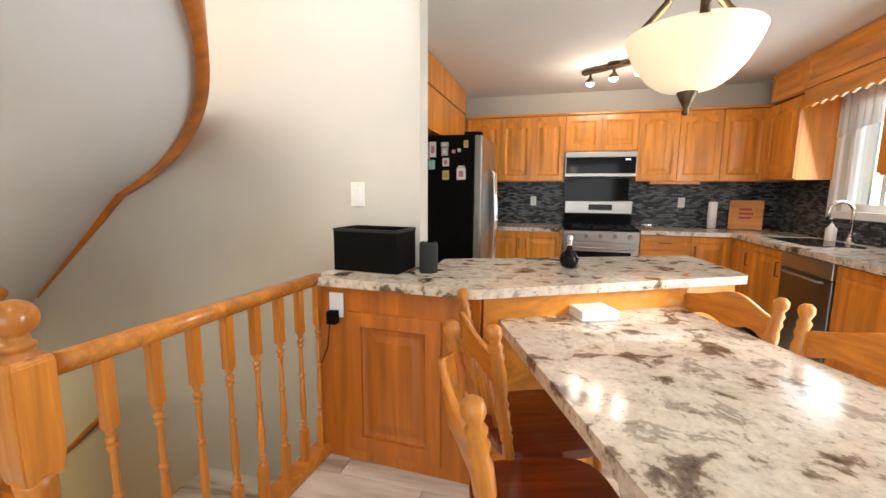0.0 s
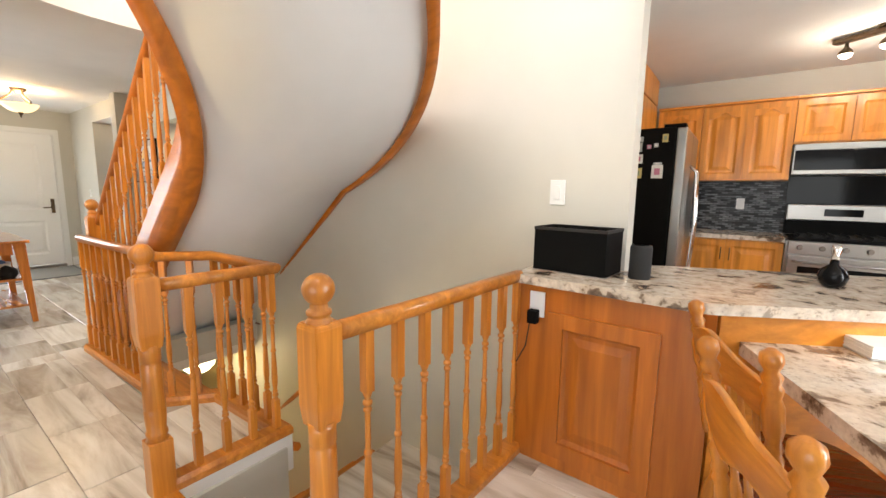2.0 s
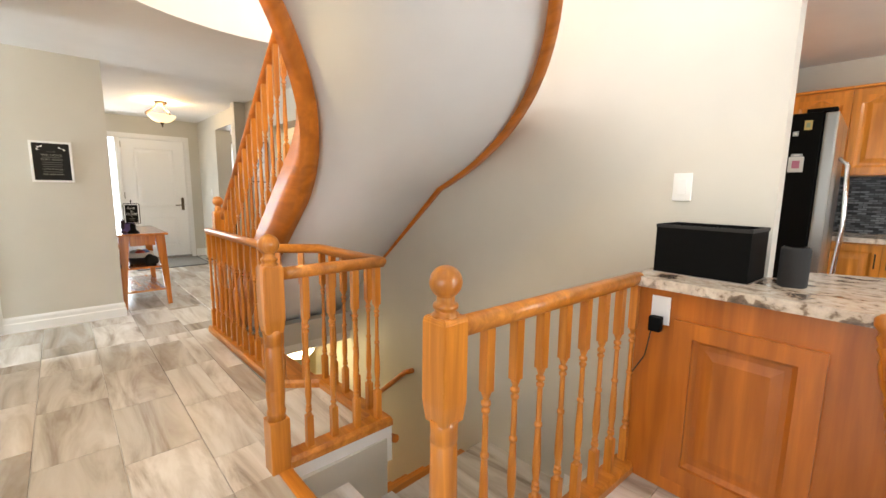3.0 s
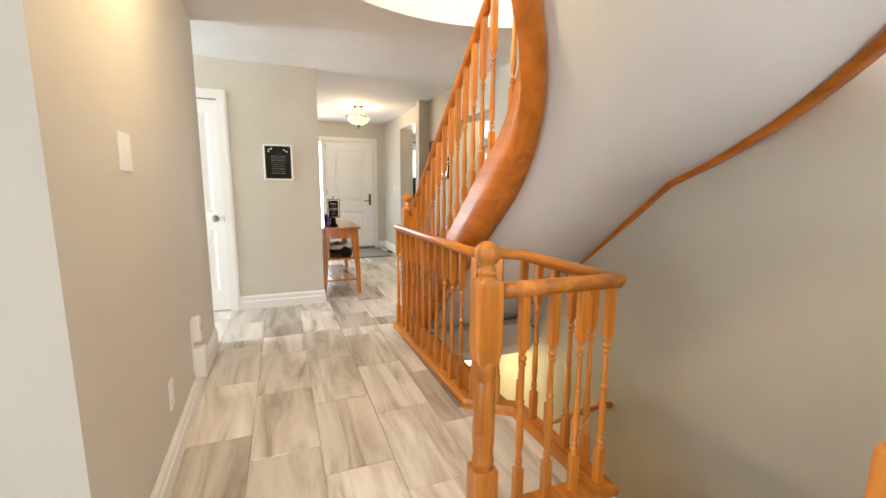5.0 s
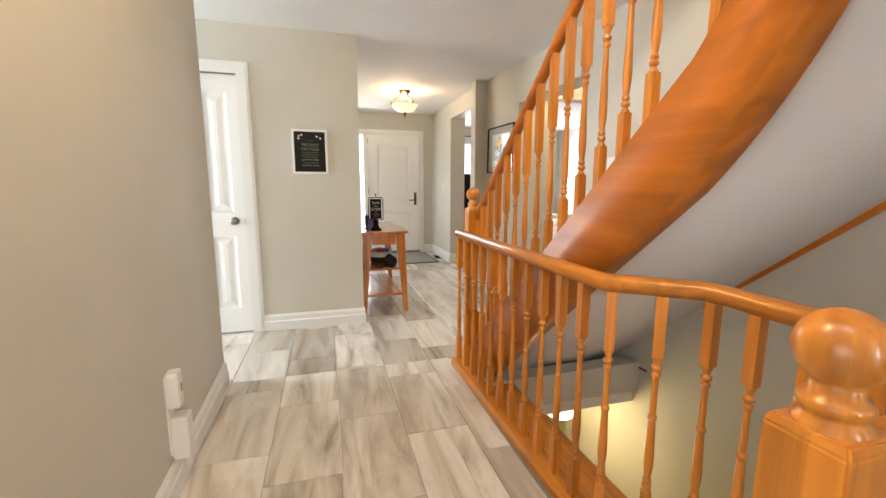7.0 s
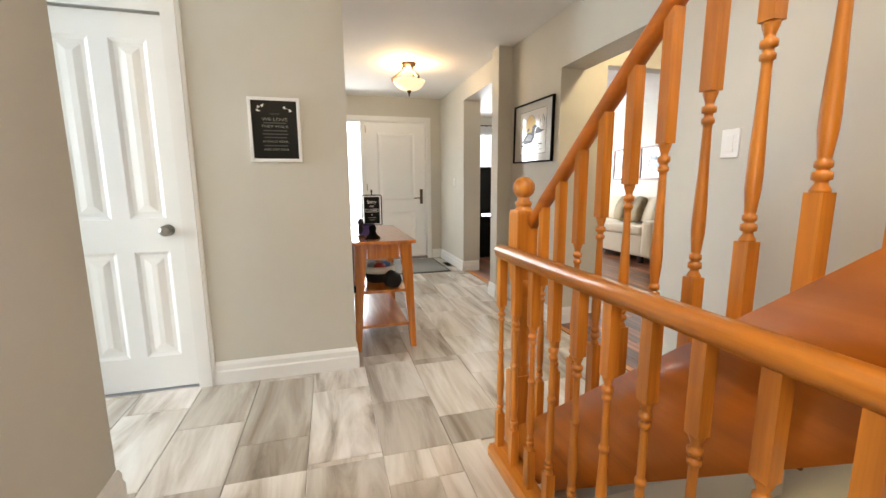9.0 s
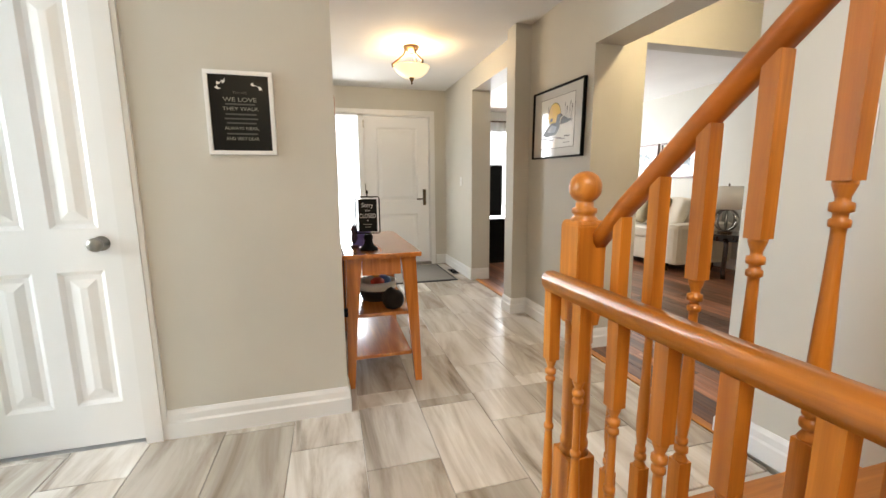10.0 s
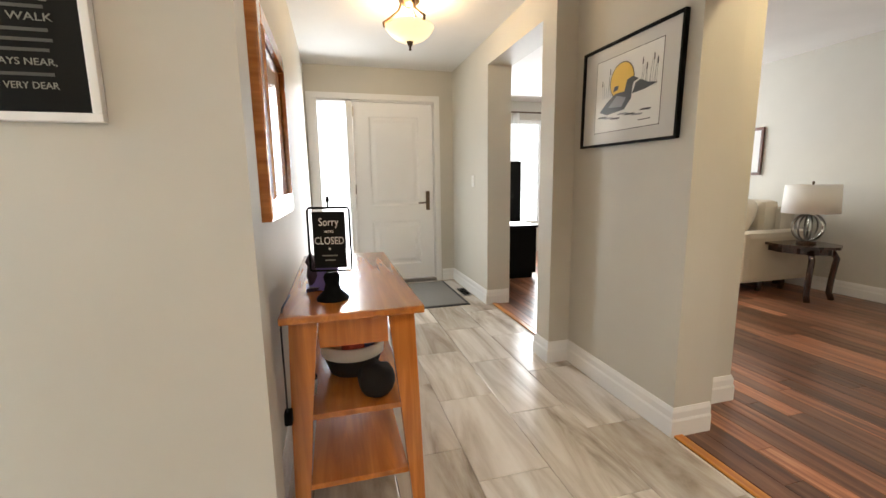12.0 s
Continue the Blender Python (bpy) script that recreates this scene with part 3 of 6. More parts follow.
def string_mesh(r0, r1, lo, hi, tilt=0.0, smooth=True):
    """A band that follows the flight between two radii, from lo to hi about the string's top line."""
    bm = bmesh.new()
    rings = []
    for s in RUN:
        a, b = stair_point(s, r0), stair_point(s, r1)
        z0, z1 = max(a.z + lo, -0.19), max(a.z + hi, -0.18)
        t0, t1 = max(a.z + lo + tilt, -0.19), max(a.z + hi + tilt, -0.18)
        rings.append([bm.verts.new((a.x, a.y, z0)), bm.verts.new((b.x, b.y, t0)), bm.verts.new((b.x, b.y, t1)), bm.verts.new((a.x, a.y, z1))])
    for p, q in zip(rings, rings[1:]):
        for i in range(4):
            f = bm.faces.new((p[i], p[(i + 1) % 4], q[(i + 1) % 4], q[i]))
            f.smooth = smooth
    bm.faces.new(rings[0][::-1])
    bm.faces.new(rings[-1])
    for e in bm.edges:
        if abs(e.calc_face_angle(0.0)) > 0.7:
            e.smooth = False
    return bm


def baluster_mesh(h, top=0.20, foot=0.17, w=0.036):
    """Turned baluster: square top and foot, slim turned shaft with rings."""
    bm = bmesh.new()
    k = w / 2
    box(bm, -k, -k, 0, k, k, foot)
    box(bm, -k, -k, h - top, k, k, h)
    r = k
    a, b = foot, h - top
    ring = lambda z, big, d=0.006: [(r * 0.60, z - d - 0.002), (r * big, z - d), (r * big * 1.04, z), (r * big, z + d), (r * 0.60, z + d + 0.002)]
    pr = [(r * 0.98, a), (r * 0.96, a + 0.004), (r * 0.60, a + 0.014), *ring(a + 0.026, 0.92), *ring(a + 0.044, 0.82, 0.005), (r * 0.66, a + 0.056), (r * 0.92, a + 0.095), (r * 0.95, a + 0.12), (r * 0.86, a + 0.17), (r * 0.70, a + 0.23)]
    if b - a > 0.40:
        pr += [(r * 0.66, (a + b) / 2 + 0.015), *ring((a + b) / 2 + 0.03, 0.84), (r * 0.62, (a + b) / 2 + 0.045)]
    pr += [(r * 0.58, b - 0.075), *ring(b - 0.058, 0.84, 0.005), *ring(b - 0.036, 0.94), (r * 0.60, b - 0.022), (r * 0.96, b - 0.006), (r * 0.98, b)]
    lathe(bm, pr, 12)
    return bm


def newel(name, at, label, group="", floor=0.0, block=(0.30, 0.30), h=1.0, w=0.095, turn=0.0):
    """Box newel: square foot, turned waist, chamfered block and ball finial."""
    t = thing(name, label, "newel post", pose(at[0], at[1], floor, 0, 0, turn), group)
    k = w / 2
    foot = h - 0.130 - 0.275 - 0.40
    z1, z2, z3 = foot, foot + 0.40, h - 0.130
    part("foot", bx(-k, -k, 0, k, k, z1, bev=0.004), OAK_Z, t)
    r = k * 0.94
    part("waist", lathe(bmesh.new(), [(r * 1.02, z1), (r * 0.84, z1 + 0.012), (r * 0.98, z1 + 0.022), (r * 0.98, z1 + 0.036), (r * 0.86, z1 + 0.046), (r * 0.96, z1 + 0.10), (r * 0.98, z1 + 0.13), (r * 0.90, z1 + 0.136), (r * 0.98, z1 + 0.142), (r * 0.90, z2 - 0.075), (r * 0.82, z2 - 0.070), (r * 0.94, z2 - 0.064), (r * 0.92, z2 - 0.030), (r * 1.0, z2)], 28), OAK_Z, t)
    bm = bmesh.new()
    sq = lambda q, z: [(-q, -q, z), (q, -q, z), (q, q, z), (-q, q, z)]
    rings = [[bm.verts.new(p) for p in sq(q, z)] for q, z in ((k * 0.84, z2 - 0.012), (k, z2 + 0.045), (k, z3 - 0.012), (k * 0.88, z3))]
    for a, b in zip(rings, rings[1:]):
        for i in range(4):
            bm.faces.new((a[i], a[(i + 1) % 4], b[(i + 1) % 4], b[i]))
    bm.faces.new(rings[0][::-1])
    bm.faces.new(rings[-1])
    bmesh.ops.bevel(bm, geom=bm.edges[:], offset=0.003, segments=2, affect="EDGES")
    part("block", bm, OAK_Z, t)
    b = k * 1.0
    pr = [(k * 0.84, z3 - 0.010), (k * 0.84, z3 + 0.003), (k * 0.66, z3 + 0.010), (k * 0.64, z3 + 0.015), (k * 0.76, z3 + 0.019), (k * 0.78, z3 + 0.026), (k * 0.74, z3 + 0.031), (k * 0.56, z3 + 0.034), (k * 0.55, z3 + 0.046)]
    zc = z3 + 0.05 + b * 0.84
    pr += [(b * math.cos(a), zc + b * math.sin(a)) for a in np.linspace(radians(-60), radians(88), 14)]
    part("ball", lathe(bmesh.new(), pr, 32), OAK_Z, t)
    return t


RAIL_SECTION = [(0.014, -0.052), (0.023, -0.036), (0.026, -0.018), (0.020, -0.006), (0.010, 0.0), (-0.010, 0.0), (-0.020, -0.006), (-0.026, -0.018), (-0.023, -0.036), (-0.014, -0.052)]


def staircase():
    t = thing("staircase", "curved honey oak staircase with closed strings and white underside", "staircase")
    part("inner_string", string_mesh(RI - 0.045, RI + 0.045, -0.330, -0.010), STRING, t, "wide varnished oak string along the hall")
    part("outer_string", string_mesh(RO - 0.05, RO, -0.255, 0.06), STRING, t)
    part("soffit", string_mesh(RI + 0.04, RO - 0.045, -0.295, -0.275, 0.062), SOFFIT, t, "smooth white plastered underside")
    # treads and risers
    steps = [(X0 + 0.05 + i * (X1 - X0 - 0.05) / 7.0 - X1) for i in range(7)] + [i * WIND for i in range(7)]
    for i, s in enumerate(steps):
        z = RISE * (i + 1) - 0.01
        s2 = steps[i + 1] if i < len(steps) - 1 else s + WIND
        bm = bmesh.new()
        mids = np.linspace(s, s2, 4)
        pin = [stair_point(m, RI + 0.04) for m in mids]
        pout = [stair_point(m, RO - 0.045) for m in mids]
        for m in range(3):
            prism(bm, [(p.x, p.y) for p in (pin[m], pin[m + 1], pout[m + 1], pout[m])][::-1], z - 0.028, z)
        part("tread", bm, OAK_Y, t)
        bm = bmesh.new()
        p, q = pin[0], pout[0]
        d = (pin[1] - pin[0]).normalized() * 0.018
        prism(bm, [(p.x, p.y), (p.x + d.x, p.y + d.y), (q.x + d.x, q.y + d.y), (q.x, q.y)], max(z - RISE + 0.03, 0.0), z - 0.028)
        part("riser", bm, OAK_Y, t)
    # handrail and balusters
    rail = [stair_point(s, RI) + Vector((0, 0, 0.873)) for s in RUN if s > X0 - X1 + 0.02]
    rail = [Vector((X0 - 0.02, YI, 0.975))] + rail
    part("handrail", sweep(bmesh.new(), rail, RAIL_SECTION, True), STRING, t, "dark varnished oak handrail")
    me = mesh_of(baluster_mesh(0.875, 0.29, 0.20, 0.029), "baluster", OAK_Z)
    marks = [X0 - X1 + 0.10 + 0.108 * i for i in range(13)] + [2.0 + 9.0 * i for i in range(11)]
    for s in marks:
        p = stair_point(s, RI)
        b = new("baluster", me)
        b.parent = t
        b.matrix_local = pose(p.x, p.y, p.z - 0.045, 0, 0, -max(s, 0))
    return t


staircase()
newel("newel_post", (-4.02, 0.825), "honey oak newel post with ball finial at the stair foot", "newel posts", 0.0, h=1.165, w=0.085)
newel("newel_post", (-0.895, 0.536), "honey oak newel post with ball finial at the stairwell rail", "newel posts", 0.0, h=1.045, w=0.085)
newel("newel_post", (-1.868, 0.455), "honey oak newel post with ball finial by the basement steps", "newel posts", 0.0, h=1.045, w=0.085)

PLAIN_BAL = mesh_of(baluster_mesh(0.80, 0.19, 0.15, 0.031), "baluster", OAK_Z)


def balustrade(name, pts, label, gap, skip=0.15):
    """Level rail on turned balusters along a bent line."""
    t = thing(name, label, "railing", group="stairwell railings")
    part("handrail", sweep(bmesh.new(), [(x, y, 0.900) for x, y in pts], RAIL_SECTION, True), OAK_X, t)
    part("shoe", sweep(bmesh.new(), [(x, y, 0) for x, y in pts], [(0.045, 0.0), (0.045, 0.03), (0.035, 0.05), (-0.035, 0.05), (-0.045, 0.03), (-0.045, -0.0)]), OAK_X, t)
    part("nosing", sweep(bmesh.new(), [(x, y, 0) for x, y in pts], [(0.04, -0.20), (0.04, -0.002), (-0.04, -0.002), (-0.04, -0.20)]), TRIM, t, "white painted floor edge")
    for (xa, ya), (xb, yb) in zip(pts, pts[1:]):
        a, b = Vector((xa, ya, 0)), Vector((xb, yb, 0))
        n = max(1, round((b - a).length / gap))
        turn = math.degrees(math.atan2(yb - ya, xb - xa))
        for i in range(n):
            p = a.lerp(b, (i + 1 - skip) / n)
            o = new("baluster", PLAIN_BAL)
            o.parent = t
            o.matrix_local = pose(p.x, p.y, 0.048, 0, 0, turn)
    return t


balustrade("railing", [(-0.893, 0.576), (-0.835, 1.60)], "honey oak railing between newel post and bar cabinet", 0.128, 0.08)
balustrade("railing", [(-1.866, 0.495), (-1.850, 0.985), (-2.465, 0.975), (-2.64, 0.765), (-4.03, 0.735)], "bent honey oak railing around the stairwell", 0.13)


LEDGE = [(-4.0, 0.735), (-2.635, 0.77), (-2.47, 0.965), (-2.50, 0.985), (-3.98, 0.955)]
setting("trim_stair_ledge", prism(bmesh.new(), LEDGE, -0.03, 0.012), OAK_X, "oak floor nosing board inside the stairwell railing", "trim")


def upper_rail():
    t = thing("railing", "honey oak railing round the upper stair opening", "railing", group="stairwell railings")
    arc = [(-2.22 + 1.37 * math.cos(a), 0.92 + 1.37 * math.sin(a)) for a in np.linspace(radians(134), radians(262), 22)]
    part("handrail", sweep(bmesh.new(), [(x, y, H + 0.32 + 0.92) for x, y in arc], RAIL_SECTION, True), OAK_X, t)
    part("shoe", sweep(bmesh.new(), [(x, y, H + 0.345) for x, y in arc], [(0.04, 0), (0.04, 0.04), (-0.04, 0.04), (-0.04, 0)]), OAK_X, t)
    for x, y in arc:
        o = new("baluster", PLAIN_BAL)
        o.parent = t
        o.location = (x, y, H + 0.38)


upper_rail()


def basement_stair():
    t = thing("basement_staircase", "tiled basement steps turning down under the main stair", "staircase")
    for i in range(2):
        part("tread", bx(-1.80, ENTRY_Y + 0.26 * i, -0.187 * (i + 1) - 0.17, -0.98, ENTRY_Y + 0.26 * (i + 1) + 0.02, -0.187 * (i + 1), bev=0.006), TILE, t)
    part("landing", bx(-1.95, 1.0, -0.72, -0.98, N, -0.56), TILE, t)
    for i in range(11):
        x = -1.95 - 0.22 * i
        part("tread", bx(x - 0.24, 1.0, -0.56 - 0.19 * (i + 1) - 0.17, x, N, -0.56 - 0.19 * (i + 1), bev=0.006), OAK_Y, t)
    part("nosing", bx(-1.86, ENTRY_Y - 0.045, -0.05, -0.94, ENTRY_Y + 0.02, 0.004, bev=0.012), OAK_X, t, "rounded oak floor nosing")
    setting("baseboard_landing", sweep(bmesh.new(), [(-4.3, N, -2.65), (-1.95, N, -0.56), (-0.98, N, -0.56)], BASE), TRIM, "white baseboard down the basement steps", "trim")
    h = thing("handrail_basement", "round oak handrail on brackets down the basement wall", "handrail")
    part("rail", tube(bmesh.new(), [(-2.74, N - 0.07, -0.29), (-2.84, N - 0.07, -0.34), (-4.4, N - 0.07, -1.69)], 0.022, 14), STRING, h)
    for x, z in ((-3.05, -0.53), (-4.0, -1.35)):
        part("bracket", tube(bmesh.new(), [(x, N, z - 0.06), (x, N - 0.05, z - 0.06), (x, N - 0.07, z - 0.02)], 0.006, 8), CHROME, h)
    g = thing("handrail_basement", "short oak handrail on brackets by the entry steps", "handrail")
    part("rail", tube(bmesh.new(), [(-1.82, 1.06, -0.10), (-1.92, 1.06, -0.13), (-3.2, 1.06, -1.24)], 0.022, 14), STRING, g)
    part("bracket", tube(bmesh.new(), [(-2.1, 0.99, -0.35), (-2.1, 1.04, -0.35), (-2.1, 1.06, -0.30)], 0.006, 8), CHROME, g)
    lamp = thing("basement_lamp", "lit flush globe lamp on the basement ceiling", "lamp")
    part("base", lathe(bmesh.new(), [(0.13, -0.275), (0.13, -0.26)], 24, (-3.87, 1.425, 0)), NICKEL, lamp)
    part("globe", lathe(bmesh.new(), [(0.02, -0.39), (0.09, -0.375), (0.13, -0.33), (0.14, -0.276)], 24, (-3.87, 1.425, 0)), glow("basement_globe", (1.0, 0.85, 0.5), 6.0), lamp)


basement_stair()
# ---- bar, table and chairs ----

BAR_Z = 0.888


def rounded(pts, r, seg=5):
    """Rounds the corners of a plan outline."""
    out = []
    n = len(pts)
    for i in range(n):
        p, a, b = Vector(pts[i]), Vector(pts[i - 1]), Vector(pts[(i + 1) % n])
        u, v = (a - p).normalized(), (b - p).normalized()
        d = min(r, 0.45 * (a - p).length, 0.45 * (b - p).length)
        s, e = p + u * d, p + v * d
        for k in range(seg + 1):
            t = k / seg
            out.append(tuple((1 - t) ** 2 * s + 2 * t * (1 - t) * p + t * t * e))
    return out


def stone_top(pts, z, thick=0.04, r=0.03):
    bm = prism(bmesh.new(), rounded(pts, r), z - thick, z)
    rim = [e for e in bm.edges if abs(e.calc_face_angle(0)) > 1.0 and abs(e.verts[0].co.z - e.verts[1].co.z) < 1e-6]
    bmesh.ops.bevel(bm, geom=rim, offset=0.009, segments=3, affect="EDGES")
    return bm


BAR = [(-0.856, 1.572), (-0.085, 1.528), (1.135, 2.20), (1.055, 2.83), (-0.39, 2.24), (-0.39, N - 0.006), (-0.856, N - 0.006)]
single("bar_countertop", stone_top(BAR, BAR_Z), GRANITE, "polished cream and brown granite bar countertop", "countertop")


def bar_cabinet():
    t = thing("bar_cabinet", "honey oak bar cabinet with raised panel side", "cabinet")
    a, b = Vector((-0.828, 1.598)), Vector((-0.060, 1.565))
    part("body", prism(bmesh.new(), [(-0.828, 1.618), (-0.060, 1.585), (-0.085, N - 0.01), (-0.828, N - 0.01)], 0.0, BAR_Z - 0.04), BAR_Z_OAK, t)
    d = (b - a).normalized()
    n = Vector((d.y, -d.x))
    L = (b - a).length
    put = lambda u, z, e: (a.x + d.x * u + n.x * e, a.y + d.y * u + n.y * e, z)
    bm = slab_with_panels(bmesh.new(), 0.0, L, 0.0, BAR_Z - 0.041, [(0.222, 0.535, 0.135, 0.672)], put, 0.018)
    part("panel", bm, BAR_Z_OAK, t)
    bm = bmesh.new()
    for u0, u1, z0, z1 in ((0.155, 0.222, 0.065, 0.735), (0.535, 0.602, 0.065, 0.735), (0.222, 0.535, 0.065, 0.135), (0.222, 0.535, 0.672, 0.735)):
        ring = [(u0, z0), (u1, z0), (u1, z1), (u0, z1)]
        f = [bm.verts.new(put(u, z, 0.018)) for u, z in ring]
        g = [bm.verts.new(put(u, z, -0.004)) for u, z in ring]
        bm.faces.new(f)
        for j in range(4):
            bm.faces.new((f[j], f[(j + 1) % 4], g[(j + 1) % 4], g[j]))
    part("moulding", bm, BAR_Z_OAK, t)
    w = thing("breakfast_bar", "honey oak bar front board behind the table", "cabinet")
    u = Vector((1.135, 0.635)).normalized()
    nn = Vector((u.y, -u.x))
    p, q = Vector((-0.050, 1.585)), Vector((1.085, 2.220))
    part("board", prism(bmesh.new(), [tuple(p), tuple(q), tuple(q - nn * 0.05), tuple(p - nn * 0.05)], 0.0, BAR_Z - 0.04), CAB_X, w)
    part("end_panel", prism(bmesh.new(), [(1.065, 2.24), (1.085, 2.24), (1.020, 2.77), (1.000, 2.77)], 0.0, BAR_Z - 0.04), CAB_Z, w)
    part("back_board", prism(bmesh.new(), [(-0.20, 2.27), (0.995, 2.73), (0.995, 2.75), (-0.20, 2.29)], 0.0, BAR_Z - 0.04), CAB_Z, w)


bar_cabinet()

U, V = Vector((0.924, 0.382, 0)), Vector((0.382, -0.924, 0))
T0 = Vector((-0.005, 1.652, 0))
TABLE_Z = 0.748


def table():
    t = thing("dining_table", "granite topped dining table joined to the bar", "table")
    c = [T0, T0 + V * 1.75, T0 + V * 1.75 + U * 0.90, T0 + U * 0.90 - V * 0.12]
    part("tabletop", stone_top([(p.x, p.y) for p in c], TABLE_Z, 0.045, 0.05), GRANITE, t, "polished cream and brown granite top")
    for k in (0.12, 0.73):
        p = T0 + V * 1.62 + U * k
        part("leg", lathe(bmesh.new(), [(0.045, 0), (0.045, 0.10), (0.03, 0.14), (0.05, 0.35), (0.035, 0.55), (0.05, 0.60), (0.05, TABLE_Z - 0.045)], 18, (p.x, p.y, 0)), OAK_Z, t)
    part("apron", prism(bmesh.new(), [(p.x, p.y) for p in (T0 + U * 0.10 + V * 0.02, T0 + U * 0.10 + V * 1.68, T0 + U * 0.125 + V * 1.68, T0 + U * 0.125 + V * 0.02)], TABLE_Z - 0.125, TABLE_Z - 0.045), OAK_Y, t)


table()


def chair(m, label):
    """Press-back kitchen chair: local +x faces forward, back at x = -0.2."""
    t = thing("dining_chair", label, "chair", m, "chairs round the table")
    seat = [(0.20 * math.cos(a) * (1.0 if math.cos(a) > 0 else 1.06), 0.205 * math.sin(a) * (1 + 0.06 * math.cos(a))) for a in np.linspace(0, 2 * math.pi, 28, endpoint=False)]
    sq = [(math.copysign(abs(x / 0.21) ** 0.55 * 0.205, x), math.copysign(abs(y / 0.21) ** 0.55 * 0.205, y)) for x, y in seat]
    bm = prism(bmesh.new(), sq, 0.43, 0.462)
    rim = [e for e in bm.edges if abs(e.calc_face_angle(0)) > 1.0]
    bmesh.ops.bevel(bm, geom=rim, offset=0.012, segments=2, affect="EDGES")
    part("seat", bm, SEAT, t, "dark cherry stained saddle seat")
    r = 0.019
    for y in (-0.203, 0.203):
        pr = [(r * 0.8, 0.0), (r, 0.04), (r * 0.85, 0.08), (r * 1.1, 0.10), (r * 0.8, 0.115), (r * 1.1, 0.13), (r * 0.85, 0.15), (r * 1.12, 0.19), (r * 0.8, 0.205), (r * 1.1, 0.22), (r * 0.85, 0.24),
              (r * 1.25, 0.275), (r * 1.3, 0.34), (r * 0.95, 0.365), (r * 1.3, 0.39), (r * 0.95, 0.405), (r * 1.25, 0.425), (r * 0.8, 0.44), (r * 1.35, 0.465), (r * 1.25, 0.487), (r * 0.5, 0.50)]
        p = part("post", lathe(bmesh.new(), [(q, h * 0.93) for q, h in pr], 16), OAK_Z, t)
        placed(p, pose(-0.175, y, 0.44, -math.copysign(3, y), -9, 0))
        p = part("rosette", lathe(bmesh.new(), [(0.006, 0), (0.016, 0.001), (0.012, 0.005), (0.006, 0.006)], 14), OAK_Z, t)
        placed(p, pose(-0.247 + 0.025, y * 1.075, 0.44 + 0.284, 0, 81, 0))
    for k in range(4):
        y = -0.120 + 0.080 * k
        s = part("spindle", lathe(bmesh.new(), [(0.008, 0), (0.012, 0.09), (0.013, 0.12), (0.009, 0.14), (0.007, 0.28)], 10), OAK_Z, t)
        placed(s, pose(-0.17, y, 0.45, 0, -9, 0))
    bm = bmesh.new()
    n = 18
    rows = []
    for i in range(n + 1):
        y = -0.214 + 0.428 * i / n
        f = max(0.0, math.cos(y / 0.214 * math.pi / 2))
        top = 0.806 + 0.046 * f ** 0.8 + 0.010 * math.cos(y / 0.214 * math.pi * 1.5)
        bot = 0.728 - 0.014 * math.cos(y / 0.214 * math.pi * 2)
        x = -0.242 - 0.035 * f
        rows.append([bm.verts.new((x - 0.009 - 0.16 * (z - 0.8), y, z)) for z in (bot, top)] + [bm.verts.new((x + 0.009 - 0.16 * (z - 0.8), y, z)) for z in (top, bot)])
    for a, b in zip(rows, rows[1:]):
        for i in range(4):
            f = bm.faces.new((a[i], a[(i + 1) % 4], b[(i + 1) % 4], b[i]))
            f.smooth = i in (1, 3)
    bm.faces.new(rows[0][::-1])
    bm.faces.new(rows[-1])
    part("crest_rail", bm, OAK_Y, t, "scrolled oak crest rail")
    for x, y in ((0.15, -0.15), (0.15, 0.15), (-0.15, -0.15), (-0.15, 0.15)):
        l = part("leg", lathe(bmesh.new(), [(0.012, 0), (0.017, 0.05), (0.019, 0.12), (0.014, 0.15), (0.021, 0.18), (0.021, 0.27), (0.014, 0.30), (0.017, 0.43)], 14), OAK_Z, t)
        placed(l, pose(x * 1.28, y * 1.28, 0.0, math.copysign(6, y), -math.copysign(6, x), 0))
    for y in (-0.165, 0.165):
        part("stretcher", tube(bmesh.new(), [(0.17, y, 0.17), (0, y, 0.172), (-0.17, y, 0.17)], 0.010, 10), OAK_X, t)
    part("stretcher", tube(bmesh.new(), [(0.0, -0.165, 0.172), (0, 0, 0.174), (0.0, 0.165, 0.172)], 0.010, 10), OAK_Y, t)
    return t


first = chair(pose(0.239, 0.963, 0, 0, 0, 19.2), "honey oak press-back chair with dark cherry seat")
for x, y, turn in ((0.192, 1.40, 23.9), (0.72, 1.793, 207.0), (0.94, 1.33, 201.8)):
    copy_thing(first, pose(x, y, 0, 0, 0, turn))


def napkins():
    t = thing("napkin_holder", "chrome wire napkin holder filled with white napkins", "napkin holder", pose(0.385, 1.775, TABLE_Z, 0, 0, 24))
    for k in range(6):
        part("napkin", bx(-0.082 + 0.002 * (k % 2), -0.08, 0.006 + 0.0066 * k, 0.082, 0.08 - 0.002 * (k % 3), 0.0120 + 0.0066 * k, bev=0.002), CLOTH, t)
    part("base", bx(-0.088, -0.088, 0.0, 0.088, 0.088, 0.005), CHROME, t)
    part("arm", tube(bmesh.new(), [(-0.08, 0.085, 0.004), (-0.08, 0.085, 0.07), (-0.05, 0.07, 0.078), (0.05, 0.07, 0.078), (0.08, 0.085, 0.07), (0.08, 0.085, 0.004)], 0.004, 8), CHROME, t)


napkins()


